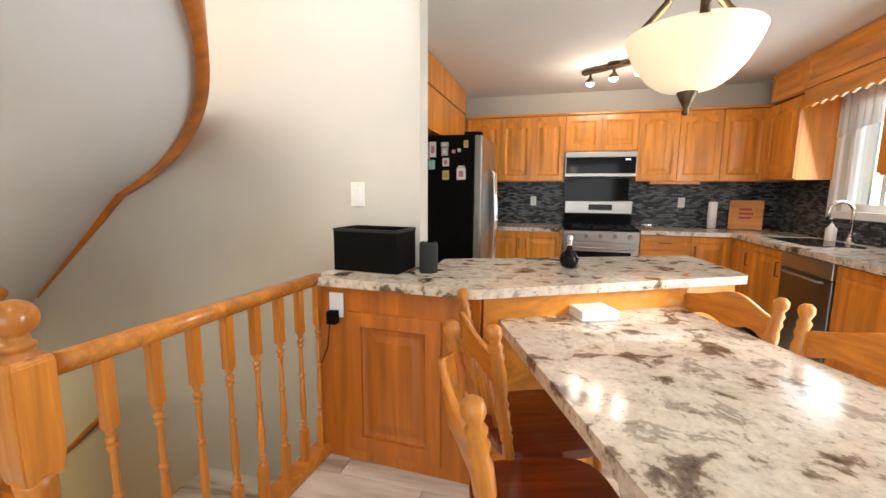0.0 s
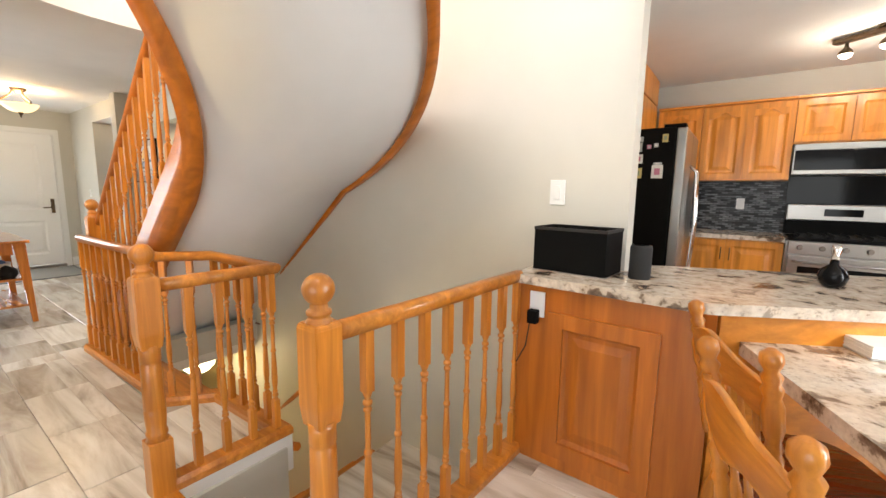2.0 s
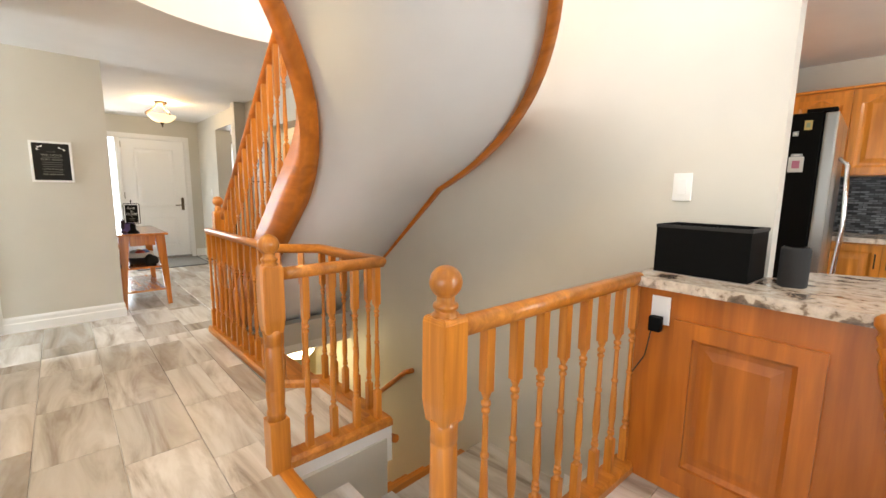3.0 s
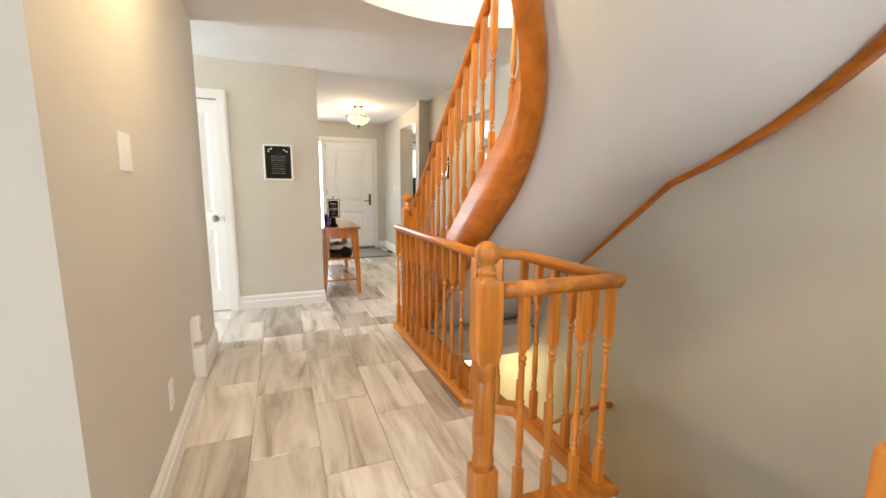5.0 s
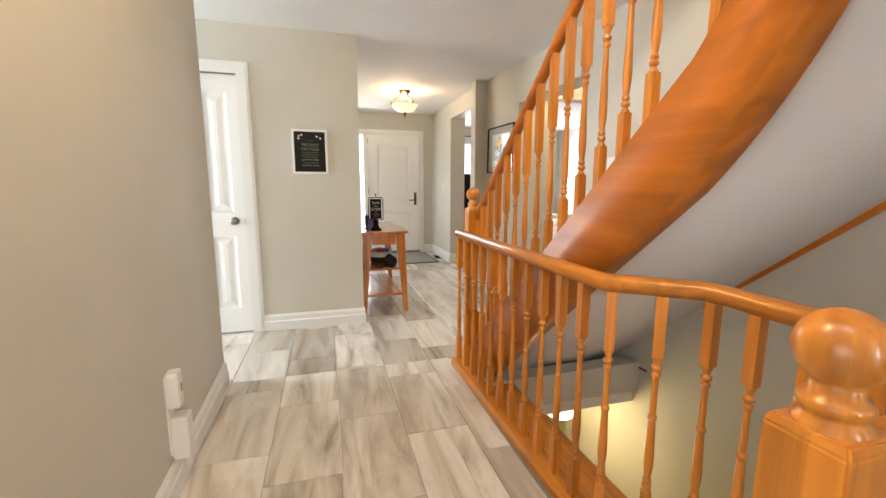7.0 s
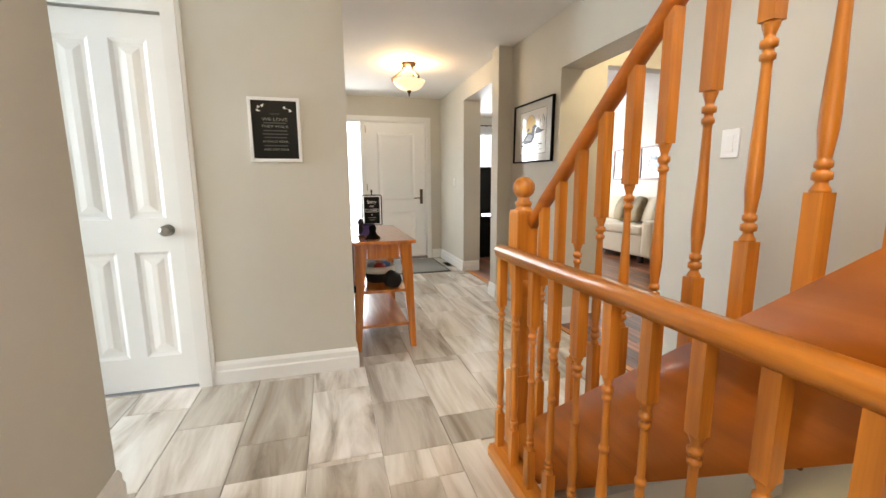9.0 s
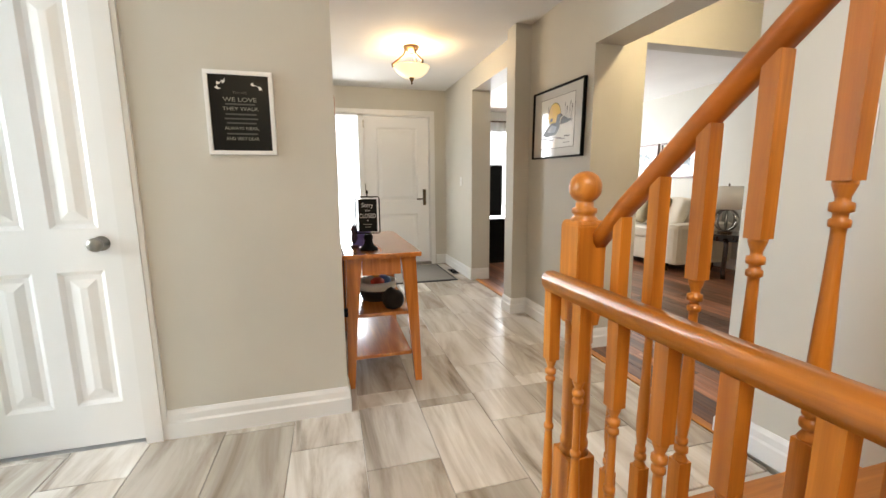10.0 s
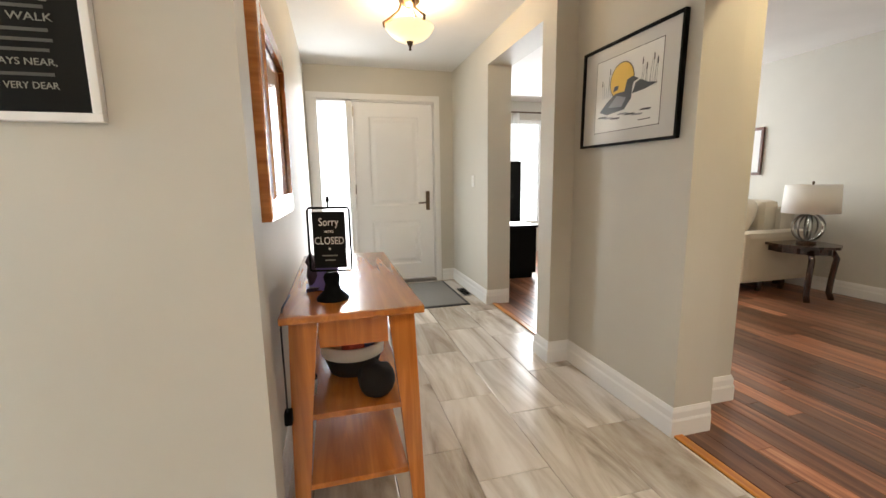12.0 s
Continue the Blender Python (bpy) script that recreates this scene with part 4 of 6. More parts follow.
def bar_things():
    t = thing("storage_box", "black rectangular open box standing on the granite bar", "box", pose(-0.643, 1.825, BAR_Z, 0, 0, -5))
    w, d, h, k = 0.172, 0.105, 0.208, 0.006
    for b in ((-w, -d, 0.004, w, -d + k, h), (-w, d - k, 0.004, w, d, h), (-w, -d + k, 0.004, -w + k, d - k, h), (w - k, -d + k, 0.004, w, d - k, h)):
        part("side", bx(*b), BLACK, t)
    part("bottom", bx(-w + k, -d + k, 0.004, w - k, d - k, 0.012), BLACK, t)
    part("rim", sweep(bmesh.new(), [(-w, -d, h), (w, -d, h), (w, d, h), (-w, d, h), (-w, -d, h)], [(0.003, -0.012), (0.003, 0.002), (-0.006, 0.002), (-0.006, -0.012)]), RUBBER, t)
    part("base_plate", bx(-w - 0.004, -d - 0.004, 0, w + 0.004, d + 0.004, 0.004), STEEL, t)
    part("handle", tube(bmesh.new(), [(-w - 0.003, -0.04, 0.14), (-w - 0.02, -0.03, 0.14), (-w - 0.02, 0.03, 0.14), (-w - 0.003, 0.04, 0.14)], 0.005, 8), BLACK, t)
    s = thing("smart_speaker", "black fabric cylinder smart speaker", "speaker", pose(-0.365, 1.83, BAR_Z))
    part("body", lathe(bmesh.new(), [(0.042, 0), (0.045, 0.004), (0.045, 0.138), (0.042, 0.146), (0.036, 0.148)], 28), paint("speaker_fabric", (0.02, 0.02, 0.021), 0.9, 600.0, 0.6), s)
    part("top_ring", lathe(bmesh.new(), [(0.038, 0.148), (0.037, 0.151), (0.03, 0.151)], 28), BLACKGLASS, s)
    o = thing("switch_plate", "white single rocker switch on the stair wall", "light switch", group="wall switches")
    part("plate", bx(-0.85, N - 0.015, 1.196, -0.77, N - 0.006, 1.324, bev=0.003), PLASTIC, o)
    part("rocker", bx(-0.828, N - 0.021, 1.223, -0.792, N - 0.013, 1.297, bev=0.003), PLASTIC, o)
    e = thing("outlet", "white outlet with black plug-in adapter on the bar end", "outlet", pose(0.05, 0.093, 0.013))
    part("plate", bx(-0.815, 1.487, 0.69, -0.745, 1.495, 0.805, bev=0.002), PLASTIC, e)
    part("adapter", bx(-0.81, 1.445, 0.665, -0.765, 1.487, 0.725, bev=0.006), BLACK, e)
    part("cord", tube(bmesh.new(), [(-0.80, 1.46, 0.668), (-0.82, 1.47, 0.55), (-0.875, 1.497, 0.45), (-0.898, 1.51, 0.30), (-0.90, 1.515, 0.05)], 0.003, 6), RUBBER, e)
    v = thing("glass_vase", "small dark round glass vase with chrome neck", "vase", pose(0.30, 2.16, BAR_Z))
    part("body", lathe(bmesh.new(), [(0.025, 0), (0.042, 0.015), (0.05, 0.045), (0.04, 0.075), (0.016, 0.095), (0.014, 0.11)], 24), BLACKGLASS, v)
    part("neck", lathe(bmesh.new(), [(0.013, 0.11), (0.011, 0.13), (0.018, 0.155), (0.013, 0.175)], 18), CHROME, v)


bar_things()


def pendant(name, at, zc, R, shade, label, metal, arms, stem_top, squash=1.0):
    """Bowl lamp: open alabaster bowl, scrolled arms, finial and canopy; zc is the rim's height."""
    t = thing(name, label, "lamp", pose(at[0], at[1], zc))
    pr = [(0.02, -0.60), (0.20, -0.595), (0.42, -0.555), (0.62, -0.46), (0.80, -0.31), (0.90, -0.18), (0.965, -0.08), (1.0, 0.0), (0.985, 0.01), (0.945, -0.08), (0.88, -0.18), (0.78, -0.30), (0.60, -0.445), (0.40, -0.535), (0.02, -0.575)]
    part("bowl", lathe(bmesh.new(), [(r * R, z * R * squash) for r, z in pr], 36), shade, t, "glowing alabaster glass bowl")
    b = -0.60 * R * squash
    part("finial", lathe(bmesh.new(), [(0.003, b - 0.058), (0.010, b - 0.052), (0.006, b - 0.040), (0.015, b - 0.022), (0.026, b + 0.002), (0.018, b + 0.010)], 16), metal, t)
    for k in range(arms):
        a = 2 * math.pi * k / arms + 0.4
        p = lambda r, z: (r * math.cos(a), r * math.sin(a), z)
        part("arm", tube(bmesh.new(), [p(R * 1.01, -0.005), p(R * 1.05, 0.02), p(R * 0.80, 0.05), p(R * 0.42, 0.10), p(0.05, 0.16), p(0.02, 0.20)], 0.011, 8), metal, t)
    part("hub", lathe(bmesh.new(), [(0.02, 0.15), (0.032, 0.18), (0.02, 0.22), (0.010, 0.24)], 16), metal, t)
    top = stem_top - zc
    part("stem", lathe(bmesh.new(), [(0.007, 0.22), (0.007, top - 0.02)], 10), metal, t)
    part("canopy", lathe(bmesh.new(), [(0.02, top - 0.055), (0.070, top - 0.025), (0.078, top - 0.006), (0.078, top)], 20), metal, t)
    return t


def settle(m):
    """Moves the things of one room, built on its own grid, to their place in the house."""
    global before
    for ob in list(scene.objects):
        if ob not in before and ob.parent is None:
            ob.matrix_basis = m @ ob.matrix_basis
    before = set(scene.objects)


pendant("pendant_lamp", (0.535, 1.2), 1.676, 0.158, SHADE, "lit alabaster bowl pendant lamp hanging over the table", BRONZE, 3, H, 1.47)
pendant("foyer_lamp", (-7.0, 0.96), 2.21, 0.168, SHADE2, "lit alabaster bowl ceiling lamp with bronze arms", BRONZE, 3, HF, 0.95)


# ---- kitchen ----
before = set(scene.objects)


def pull(bm, x, y, z, along, out, l=0.055):
    """A small bail pull."""
    a, o = Vector(along) * l, Vector(out)
    c = Vector((x, y, z))
    return tube(bm, [c - a, c - a + o * 0.022, c + a + o * 0.022, c + a], 0.005, 8)


def cab_front(t, name, u0, u1, z0, z1, put, arch=False, handle=None, out=(0, -1, 0), material=CAB_Z):
    e = min(0.055, 0.2 * (u1 - u0), 0.28 * (z1 - z0))
    pn = [(u0 + e, u1 - e, z0 + e, z1 - e)]
    bm = slab_with_panels(bmesh.new(), u0 + 0.003, u1 - 0.003, z0 + 0.003, z1 - 0.003, pn, put, 0.02)
    d = part(name, bm, material, t)
    if arch:
        bm = bmesh.new()
        n = 14
        lo, hi = [], []
        for i in range(n + 1):
            u = u0 + e + (u1 - u0 - 2 * e) * i / n
            q = (2 * i / n - 1)
            drop = 0.05 * (0.5 - 0.5 * math.cos(min(1, abs(q) * 1.35) * math.pi))
            lo.append((u, z1 - e - 0.006 - drop))
            hi.append((u, z1 - e + 0.004))
        f = [bm.verts.new(put(*p, 0.001)) for p in lo + hi[::-1]]
        b = [bm.verts.new(put(*p, -0.011)) for p in lo + hi[::-1]]
        bm.faces.new(f)
        m = len(f)
        for i in range(m):
            bm.faces.new((f[i], f[(i + 1) % m], b[(i + 1) % m], b[i]))
        part("arch", bm, material, d)
    if handle:
        u, z, way = handle
        p = put(u, z, 0.0)
        part("handle", pull(bmesh.new(), *p, way, out), BRONZE, d)
    return d


def kitchen():
    back = lambda y: (lambda u, z, e: (u, y - e, z))
    side = lambda x: (lambda u, z, e: (x - e, u, z))
    # wall units on the back wall
    for u0, u1, z0, z1, n in ((-0.70, -0.30, 1.38, 2.09, 1), (-0.30, 0.42, 1.38, 2.09, 2), (0.42, 1.17, 1.70, 2.09, 2), (1.17, 2.36, 1.38, 2.09, 3)):
        t = thing("wall_cabinet", "honey oak wall cabinet with arched raised panel doors", "cabinet", group="kitchen wall cabinets")
        part("body", bx(u0 + 0.001, 4.74, z0, u1 - 0.001, 5.05, z1), CAB_Z, t)
        part("cornice", bx(u0 + 0.001, 4.70, z1, u1 - 0.001, 5.05, z1 + 0.022, bev=0.004), CAB_X, t)
        for i in range(n):
            a = u0 + (u1 - u0) * i / n
            cab_front(t, "door", a, a + (u1 - u0) / n, z0 + 0.01, z1 - 0.01, back(4.718), z1 - z0 > 0.5)
    t = thing("under_cabinet_light", "slim oak fronted light bar under the wall cabinet", "light")
    part("body", bx(1.32, 4.74, 1.352, 1.80, 4.80, 1.379), CAB_X, t)
    # wall units over the refrigerator
    for y0, y1 in ((3.10, 3.75), (3.75, 4.40), (4.40, 4.72)):
        t = thing("wall_cabinet", "honey oak cabinet over the refrigerator up to the ceiling", "cabinet", group="kitchen wall cabinets")
        part("body", bx(-1.03, y0 + 0.001, 1.768, -0.76, y1 - 0.001, 2.40 - 0.004), CAB_Z, t)
        cab_front(t, "door", y0, y1, 1.77, 2.13, side(-0.74), False, None, (1, 0, 0))
        cab_front(t, "door", y0, y1, 2.14, 2.40 - 0.01, side(-0.74), False, None, (1, 0, 0))
    # wall units on the window wall
    for y0, y1 in ((4.17, 4.72), (2.45, 3.20)):
        t = thing("wall_cabinet", "honey oak wall cabinet beside the window", "cabinet", group="kitchen wall cabinets")
        part("body", bx(2.366, y0, 1.38, 2.65, y1, 2.09), CAB_Z, t)
        cab_front(t, "door", y0, y1, 1.39, 2.08, lambda u, z, e: (2.346 - e, u, z), True, None, (-1, 0, 0))
    for y0, y1 in ((4.17, 4.72), (3.20, 4.17), (2.45, 3.20)):
        t = thing("wall_cabinet", "honey oak top box cabinet under the ceiling", "cabinet", group="kitchen wall cabinets")
        part("body", bx(2.366, y0 + 0.001, 2.115, 2.65, y1 - 0.001, 2.40 - 0.004), CAB_Y, t)
        cab_front(t, "door", y0, y1, 2.12, 2.40 - 0.01, lambda u, z, e: (2.346 - e, u, z), False, None, (-1, 0, 0), CAB_Y)
    # scalloped valance
    bm = bmesh.new()
    pts = []
    for i in range(49):
        y = 3.20 + 0.97 * i / 48
        pts.append((y, 1.965 + 0.022 * abs(math.sin(i / 48 * math.pi * 8))))
    ring = pts + [(4.17, 2.113), (3.20, 2.113)]
    f = [bm.verts.new((2.36, y, z)) for y, z in ring]
    g = [bm.verts.new((2.38, y, z)) for y, z in ring]
    bm.faces.new(f)
    bm.faces.new(g[::-1])
    for i in range(len(f)):
        bm.faces.new((f[i], f[(i + 1) % len(f)], g[(i + 1) % len(f)], g[i]))
    single("valance", bm, CAB_Y, "scalloped oak valance over the kitchen window", "valance")
    # sheer curtain
    bm = bmesh.new()
    cols = []
    for i in range(61):
        y = 3.24 + 0.88 * i / 60
        x = 2.60 + 0.012 * math.sin(i * 1.1)
        drop = 1.72 + 0.05 * math.sin(i / 60 * math.pi)
        cols.append([bm.verts.new((x, y, drop)), bm.verts.new((x, y, 2.10)), bm.verts.new((x + 0.004, y, 2.10)), bm.verts.new((x + 0.004, y, drop))])
    for a, b in zip(cols, cols[1:]):
        for k in range(4):
            bm.faces.new((a[k], a[(k + 1) % 4], b[(k + 1) % 4], b[k])).smooth = True
    single("curtain", bm, SHEER, "short white gathered curtain across the window top", "curtain")
    # backsplash
    setting("backsplash_1", bx(-0.45, 5.042, 0.88, 2.64, 5.05, 1.38), MOSAIC, "dark glass mosaic backsplash", "backsplash")
    bm = bmesh.new()
    box(bm, 2.642, 2.4, 0.88, 2.65, 5.042, 1.08)
    box(bm, 2.642, 4.20, 1.08, 2.65, 5.042, 1.38)
    setting("backsplash_2", bm, MOSAIC, "dark glass mosaic backsplash by the window", "backsplash")
    # base units
    for u0, u1, kind in ((-0.42, 0.43, "doors"), (1.21, 1.68, "drawers"), (1.68, 2.05, "door")):
        t = thing("base_cabinet", "honey oak base cabinet with dark bail pulls", "cabinet", group="kitchen base cabinets")
        part("body", bx(u0 + 0.001, 4.47, 0.10, u1 - 0.001, 5.04, 0.838), CAB_Z, t)
        part("plinth", bx(u0 + 0.001, 4.53, 0.0, u1 - 0.001, 5.0, 0.10), RUBBER, t)
        if kind == "drawers":
            for z0, z1 in ((0.69, 0.83), (0.42, 0.68), (0.12, 0.41)):
                cab_front(t, "drawer", u0, u1, z0, z1, back(4.448), False, ((u0 + u1) / 2, (z0 + z1) / 2, (1, 0, 0)), (0, -1, 0), CAB_X)
        elif kind == "door":
            cab_front(t, "door", u0, u1, 0.12, 0.83, back(4.448), False, (u0 + 0.04, 0.68, (0, 0, 1)))
        else:
            m = (u0 + u1) / 2
            cab_front(t, "door", u0, m, 0.12, 0.83, back(4.448), False, (m - 0.035, 0.70, (0, 0, 1)))
            cab_front(t, "door", m, u1, 0.12, 0.83, back(4.448), False, (m + 0.035, 0.70, (0, 0, 1)))
    fx = lambda u, z, e: (2.048 - e, u, z)
    for y0, y1, n in ((4.05, 4.44, 1), (3.52, 4.05, 1), (2.30, 2.90, 1)):
        t = thing("base_cabinet", "honey oak base cabinet under the window counter", "cabinet", group="kitchen base cabinets")
        part("body", bx(2.07, y0 + 0.001, 0.10, 2.64, y1 - 0.001, 0.838), CAB_Z, t)
        part("plinth", bx(2.12, y0 + 0.001, 0.0, 2.6, y1 - 0.001, 0.10), RUBBER, t)
        cab_front(t, "door", y0, y1, 0.12, 0.83, fx, False, (y0 + 0.05, 0.68, (0, 0, 1)), (-1, 0, 0))
    single("kitchen_countertop", stone_top([(-0.43, 4.42), (0.43, 4.42), (0.43, 5.04), (-0.43, 5.04)], 0.88, 0.04, 0.01), GRANITE, "speckled cream granite countertop beside the range", "countertop")
    single("kitchen_countertop", stone_top([(1.205, 4.42), (2.02, 4.42), (2.02, 2.28), (2.638, 2.28), (2.638, 5.038), (1.205, 5.038)], 0.88, 0.04, 0.01), GRANITE, "speckled cream granite corner countertop", "countertop")
    sk = thing("sink", "black undermount sink with chrome gooseneck tap", "sink")
    part("basin", bx(2.16, 3.45, 0.879, 2.52, 4.05, 0.886, bev=0.003), BLACKGLASS, sk)
    arc = [(2.58, 3.75, 0.885), (2.58, 3.75, 1.12)] + [(2.50 + 0.08 * math.cos(a), 3.75, 1.12 + 0.08 * math.sin(a)) for a in np.linspace(0.3, math.pi, 8)] + [(2.42, 3.75, 1.06)]
    part("tap", tube(bmesh.new(), arc, 0.013, 12), CHROME, sk)
    part("tap_base", lathe(bmesh.new(), [(0.028, 0.88), (0.026, 0.90), (0.017, 0.93)], 18, (2.58, 3.75, 0)), CHROME, sk)
    part("tap_lever", tube(bmesh.new(), [(2.58, 3.75, 0.95), (2.58, 3.69, 0.965)], 0.006, 8), CHROME, sk)
    so = thing("soap_bottle", "clear soap pump bottle by the sink", "bottle", pose(2.56, 3.95, 0.88))
    part("bottle", lathe(bmesh.new(), [(0.035, 0), (0.037, 0.01), (0.037, 0.10), (0.015, 0.125), (0.013, 0.14)], 18), PLASTIC, so)
    part("pump", tube(bmesh.new(), [(0, 0, 0.14), (0, 0, 0.18), (-0.035, 0, 0.178)], 0.006, 8), CHROME, so)
    dw = thing("dishwasher", "stainless steel dishwasher under the counter", "dishwasher")
    part("body", bx(2.07, 2.905, 0.02, 2.62, 3.515, 0.838), BLACK, dw)
    part("door", bx(2.035, 2.91, 0.11, 2.068, 3.51, 0.72, bev=0.006), brushed("dark_steel", (0.24, 0.23, 0.22), 0.3), dw)
    part("control_panel", bx(2.03, 2.91, 0.725, 2.068, 3.51, 0.835, bev=0.006), STEEL, dw)
    part("handle", tube(bmesh.new(), [(2.03, 2.98, 0.70), (2.0, 2.99, 0.70), (2.0, 3.43, 0.70), (2.03, 3.44, 0.70)], 0.009, 8), STEEL, dw)


kitchen()


def appliances():
    r = thing("range", "stainless steel gas range with black cooktop", "stove")
    part("body", bx(0.435, 4.44, 0.02, 1.20, 5.03, 0.86), STEEL, r)
    part("oven_door", bx(0.455, 4.40, 0.16, 1.19, 4.438, 0.74, bev=0.008), STEEL, r)
    part("oven_window", bx(0.53, 4.394, 0.26, 1.12, 4.40, 0.65), BLACKGLASS, r)
    part("oven_handle", tube(bmesh.new(), [(0.50, 4.40, 0.69), (0.50, 4.35, 0.69), (1.15, 4.35, 0.69), (1.15, 4.40, 0.69)], 0.012, 10), STEEL, r)
    part("control_strip", bx(0.45, 4.395, 0.755, 1.195, 4.438, 0.86, bev=0.006), STEEL, r)
    for i in range(5):
        k = part("knob", lathe(bmesh.new(), [(0.02, 0), (0.022, 0.015), (0.017, 0.032)], 16), NICKEL, r)
        placed(k, pose(0.53 + 0.143 * i, 4.395, 0.81, 90, 0, 0))
    part("cooktop", bx(0.448, 4.445, 0.861, 1.197, 4.93, 0.885, bev=0.004), BLACKGLASS, r)
    for x in (0.62, 0.85, 1.08):
        bm = bmesh.new()
        for d in (-0.09, 0.0, 0.09):
            box(bm, x + d - 0.006, 4.50, 0.895, x + d + 0.006, 4.90, 0.912)
        box(bm, x - 0.10, 4.58, 0.886, x + 0.10, 4.595, 0.905)
        box(bm, x - 0.10, 4.80, 0.886, x + 0.10, 4.815, 0.905)
        part("grate", bm, RUBBER, r)
    part("back_riser", bx(0.45, 4.955, 0.886, 1.195, 5.03, 1.015), BLACK, r, "black back riser")
    part("back_guard", bx(0.45, 4.94, 1.016, 1.195, 5.03, 1.165, bev=0.01), STEEL, r)
    part("back_screen", bx(0.72, 4.932, 1.06, 0.98, 4.939, 1.125), BLACKGLASS, r)
    b = thing("splash_panel", "black glass splash panel behind the range", "panel")
    part("panel", bx(0.44, 5.030, 1.17, 1.16, 5.041, 1.425, bev=0.002), BLACKGLASS, b)
    m = thing("microwave", "stainless over-the-range microwave with black glass door", "microwave")
    part("body", bx(0.43, 4.68, 1.43, 1.165, 5.04, 1.69), STEEL, m)
    part("door", bx(0.44, 4.655, 1.465, 1.155, 4.679, 1.635, bev=0.004), BLACKGLASS, m)
    part("top_vent", bx(0.435, 4.655, 1.638, 1.16, 4.679, 1.688, bev=0.003), STEEL, m)
    part("lower_rim", bx(0.435, 4.655, 1.432, 1.16, 4.679, 1.462, bev=0.003), STEEL, m)
    part("display", bx(1.05, 4.652, 1.60, 1.10, 4.655, 1.615), glow("display", (0.8, 0.9, 1.0), 1.0), m)
    f = thing("refrigerator", "black and stainless refrigerator with magnets on its side", "refrigerator")
    part("body", bx(-1.02, 3.40, 0.02, -0.36, 4.28, 1.74, bev=0.008), FRIDGE, f)
    for y0, y1 in ((3.405, 3.835), (3.845, 4.275)):
        d = part("door", bx(-0.355, y0, 0.06, -0.285, y1, 1.735, bev=0.014), STEEL, f)
        hy = y1 - 0.05 if y0 < 3.5 else y0 + 0.05
        part("handle", tube(bmesh.new(), [(-0.285, hy, 0.55), (-0.235, hy, 0.60), (-0.215, hy, 1.0), (-0.235, hy, 1.42), (-0.285, hy, 1.47)], 0.013, 10), CHROME, d)
    part("hinge", bx(-0.45, 3.42, 1.741, -0.30, 3.52, 1.765, bev=0.004), FRIDGE, f)
    tones = [(0.75, 0.72, 0.65), (0.20, 0.55, 0.60), (0.55, 0.18, 0.25), (0.60, 0.45, 0.15), (0.45, 0.45, 0.42), (0.30, 0.33, 0.20)]
    spots = [(-0.79, 1.63, 0.07, 0.11, 5), (-0.73, 1.62, 0.06, 0.13, 0), (-0.62, 1.66, 0.07, 0.04, 4), (-0.62, 1.60, 0.06, 0.07, 4), (-0.54, 1.60, 0.03, 0.03, 2), (-0.49, 1.61, 0.03, 0.03, 4), (-0.43, 1.66, 0.04, 0.06, 3),
             (-0.74, 1.49, 0.06, 0.08, 1), (-0.61, 1.51, 0.06, 0.07, 0), (-0.61, 1.40, 0.06, 0.08, 3), (-0.47, 1.41, 0.08, 0.10, 0), (-0.78, 1.56, 0.05, 0.05, 2), (-0.47, 1.47, 0.06, 0.02, 4)]
    mats = [mat("magnet_tone", c, 0.4) for c in tones]
    for x, z, w, h, k in spots:
        g = thing("fridge_magnet", "small printed souvenir magnet on the refrigerator", "magnet", group="fridge magnets")
        part("plate", bx(x - w / 2, 3.392, z - h / 2, x + w / 2, 3.3995, z + h / 2, bev=0.002), mats[k], g)
        part("print", bx(x - w / 4, 3.390, z - h / 4, x + w / 4, 3.392, z + h / 4), mats[(k + 2) % 6], g)
    tr = thing("track_light", "bronze ceiling track light with three lit spots", "lamp")
    a, b = Vector((0.55, 4.16, 2.40 - 0.035)), Vector((1.05, 3.80, 2.40 - 0.035))
    part("rail", sweep(bmesh.new(), [a, b], [(0.03, -0.015), (0.03, 0.015), (-0.03, 0.015), (-0.03, -0.015)]), BRONZE, tr)
    part("canopy", lathe(bmesh.new(), [(0.06, 2.40 - 0.022), (0.06, 2.40 - 0.001)], 20, (*((a + b) / 2).xy, 0)), BRONZE, tr)
    for i in range(3):
        p = a.lerp(b, 0.12 + 0.38 * i)
        s = part("spot", lathe(bmesh.new(), [(0.012, -0.02), (0.014, -0.05), (0.038, -0.075), (0.045, -0.10), (0.043, -0.10)], 18, p), BRONZE, tr)
        part("bulb", lathe(bmesh.new(), [(0.01, -0.128), (0.03, -0.118), (0.04, -0.101)], 16, p), LED, s)
    pt = thing("paper_towel", "white paper towel roll on an upright holder", "paper towel", pose(1.98, 4.86, 0.88))
    part("base", lathe(bmesh.new(), [(0.07, 0), (0.07, 0.012), (0.01, 0.016)], 20), CHROME, pt)
    part("roll", lathe(bmesh.new(), [(0.042, 0.016), (0.042, 0.29), (0.012, 0.291)], 22), CLOTH, pt)
    cb = thing("cutting_board", "wooden cutting board with red lettering leaning on the backsplash", "cutting board", pose(2.32, 4.93, 0.884, -10, 0, -20))
    part("board", bx(-0.15, 0, 0, 0.15, 0.018, 0.31, bev=0.006), CAB_X, cb)
    red = mat("red_print", (0.5, 0.04, 0.03), 0.5)
    for k in range(3):
        part("print", bx(-0.06, -0.002, 0.20 - 0.045 * k, 0.05 + 0.015 * (k % 2), 0.0, 0.222 - 0.045 * k), red, cb)
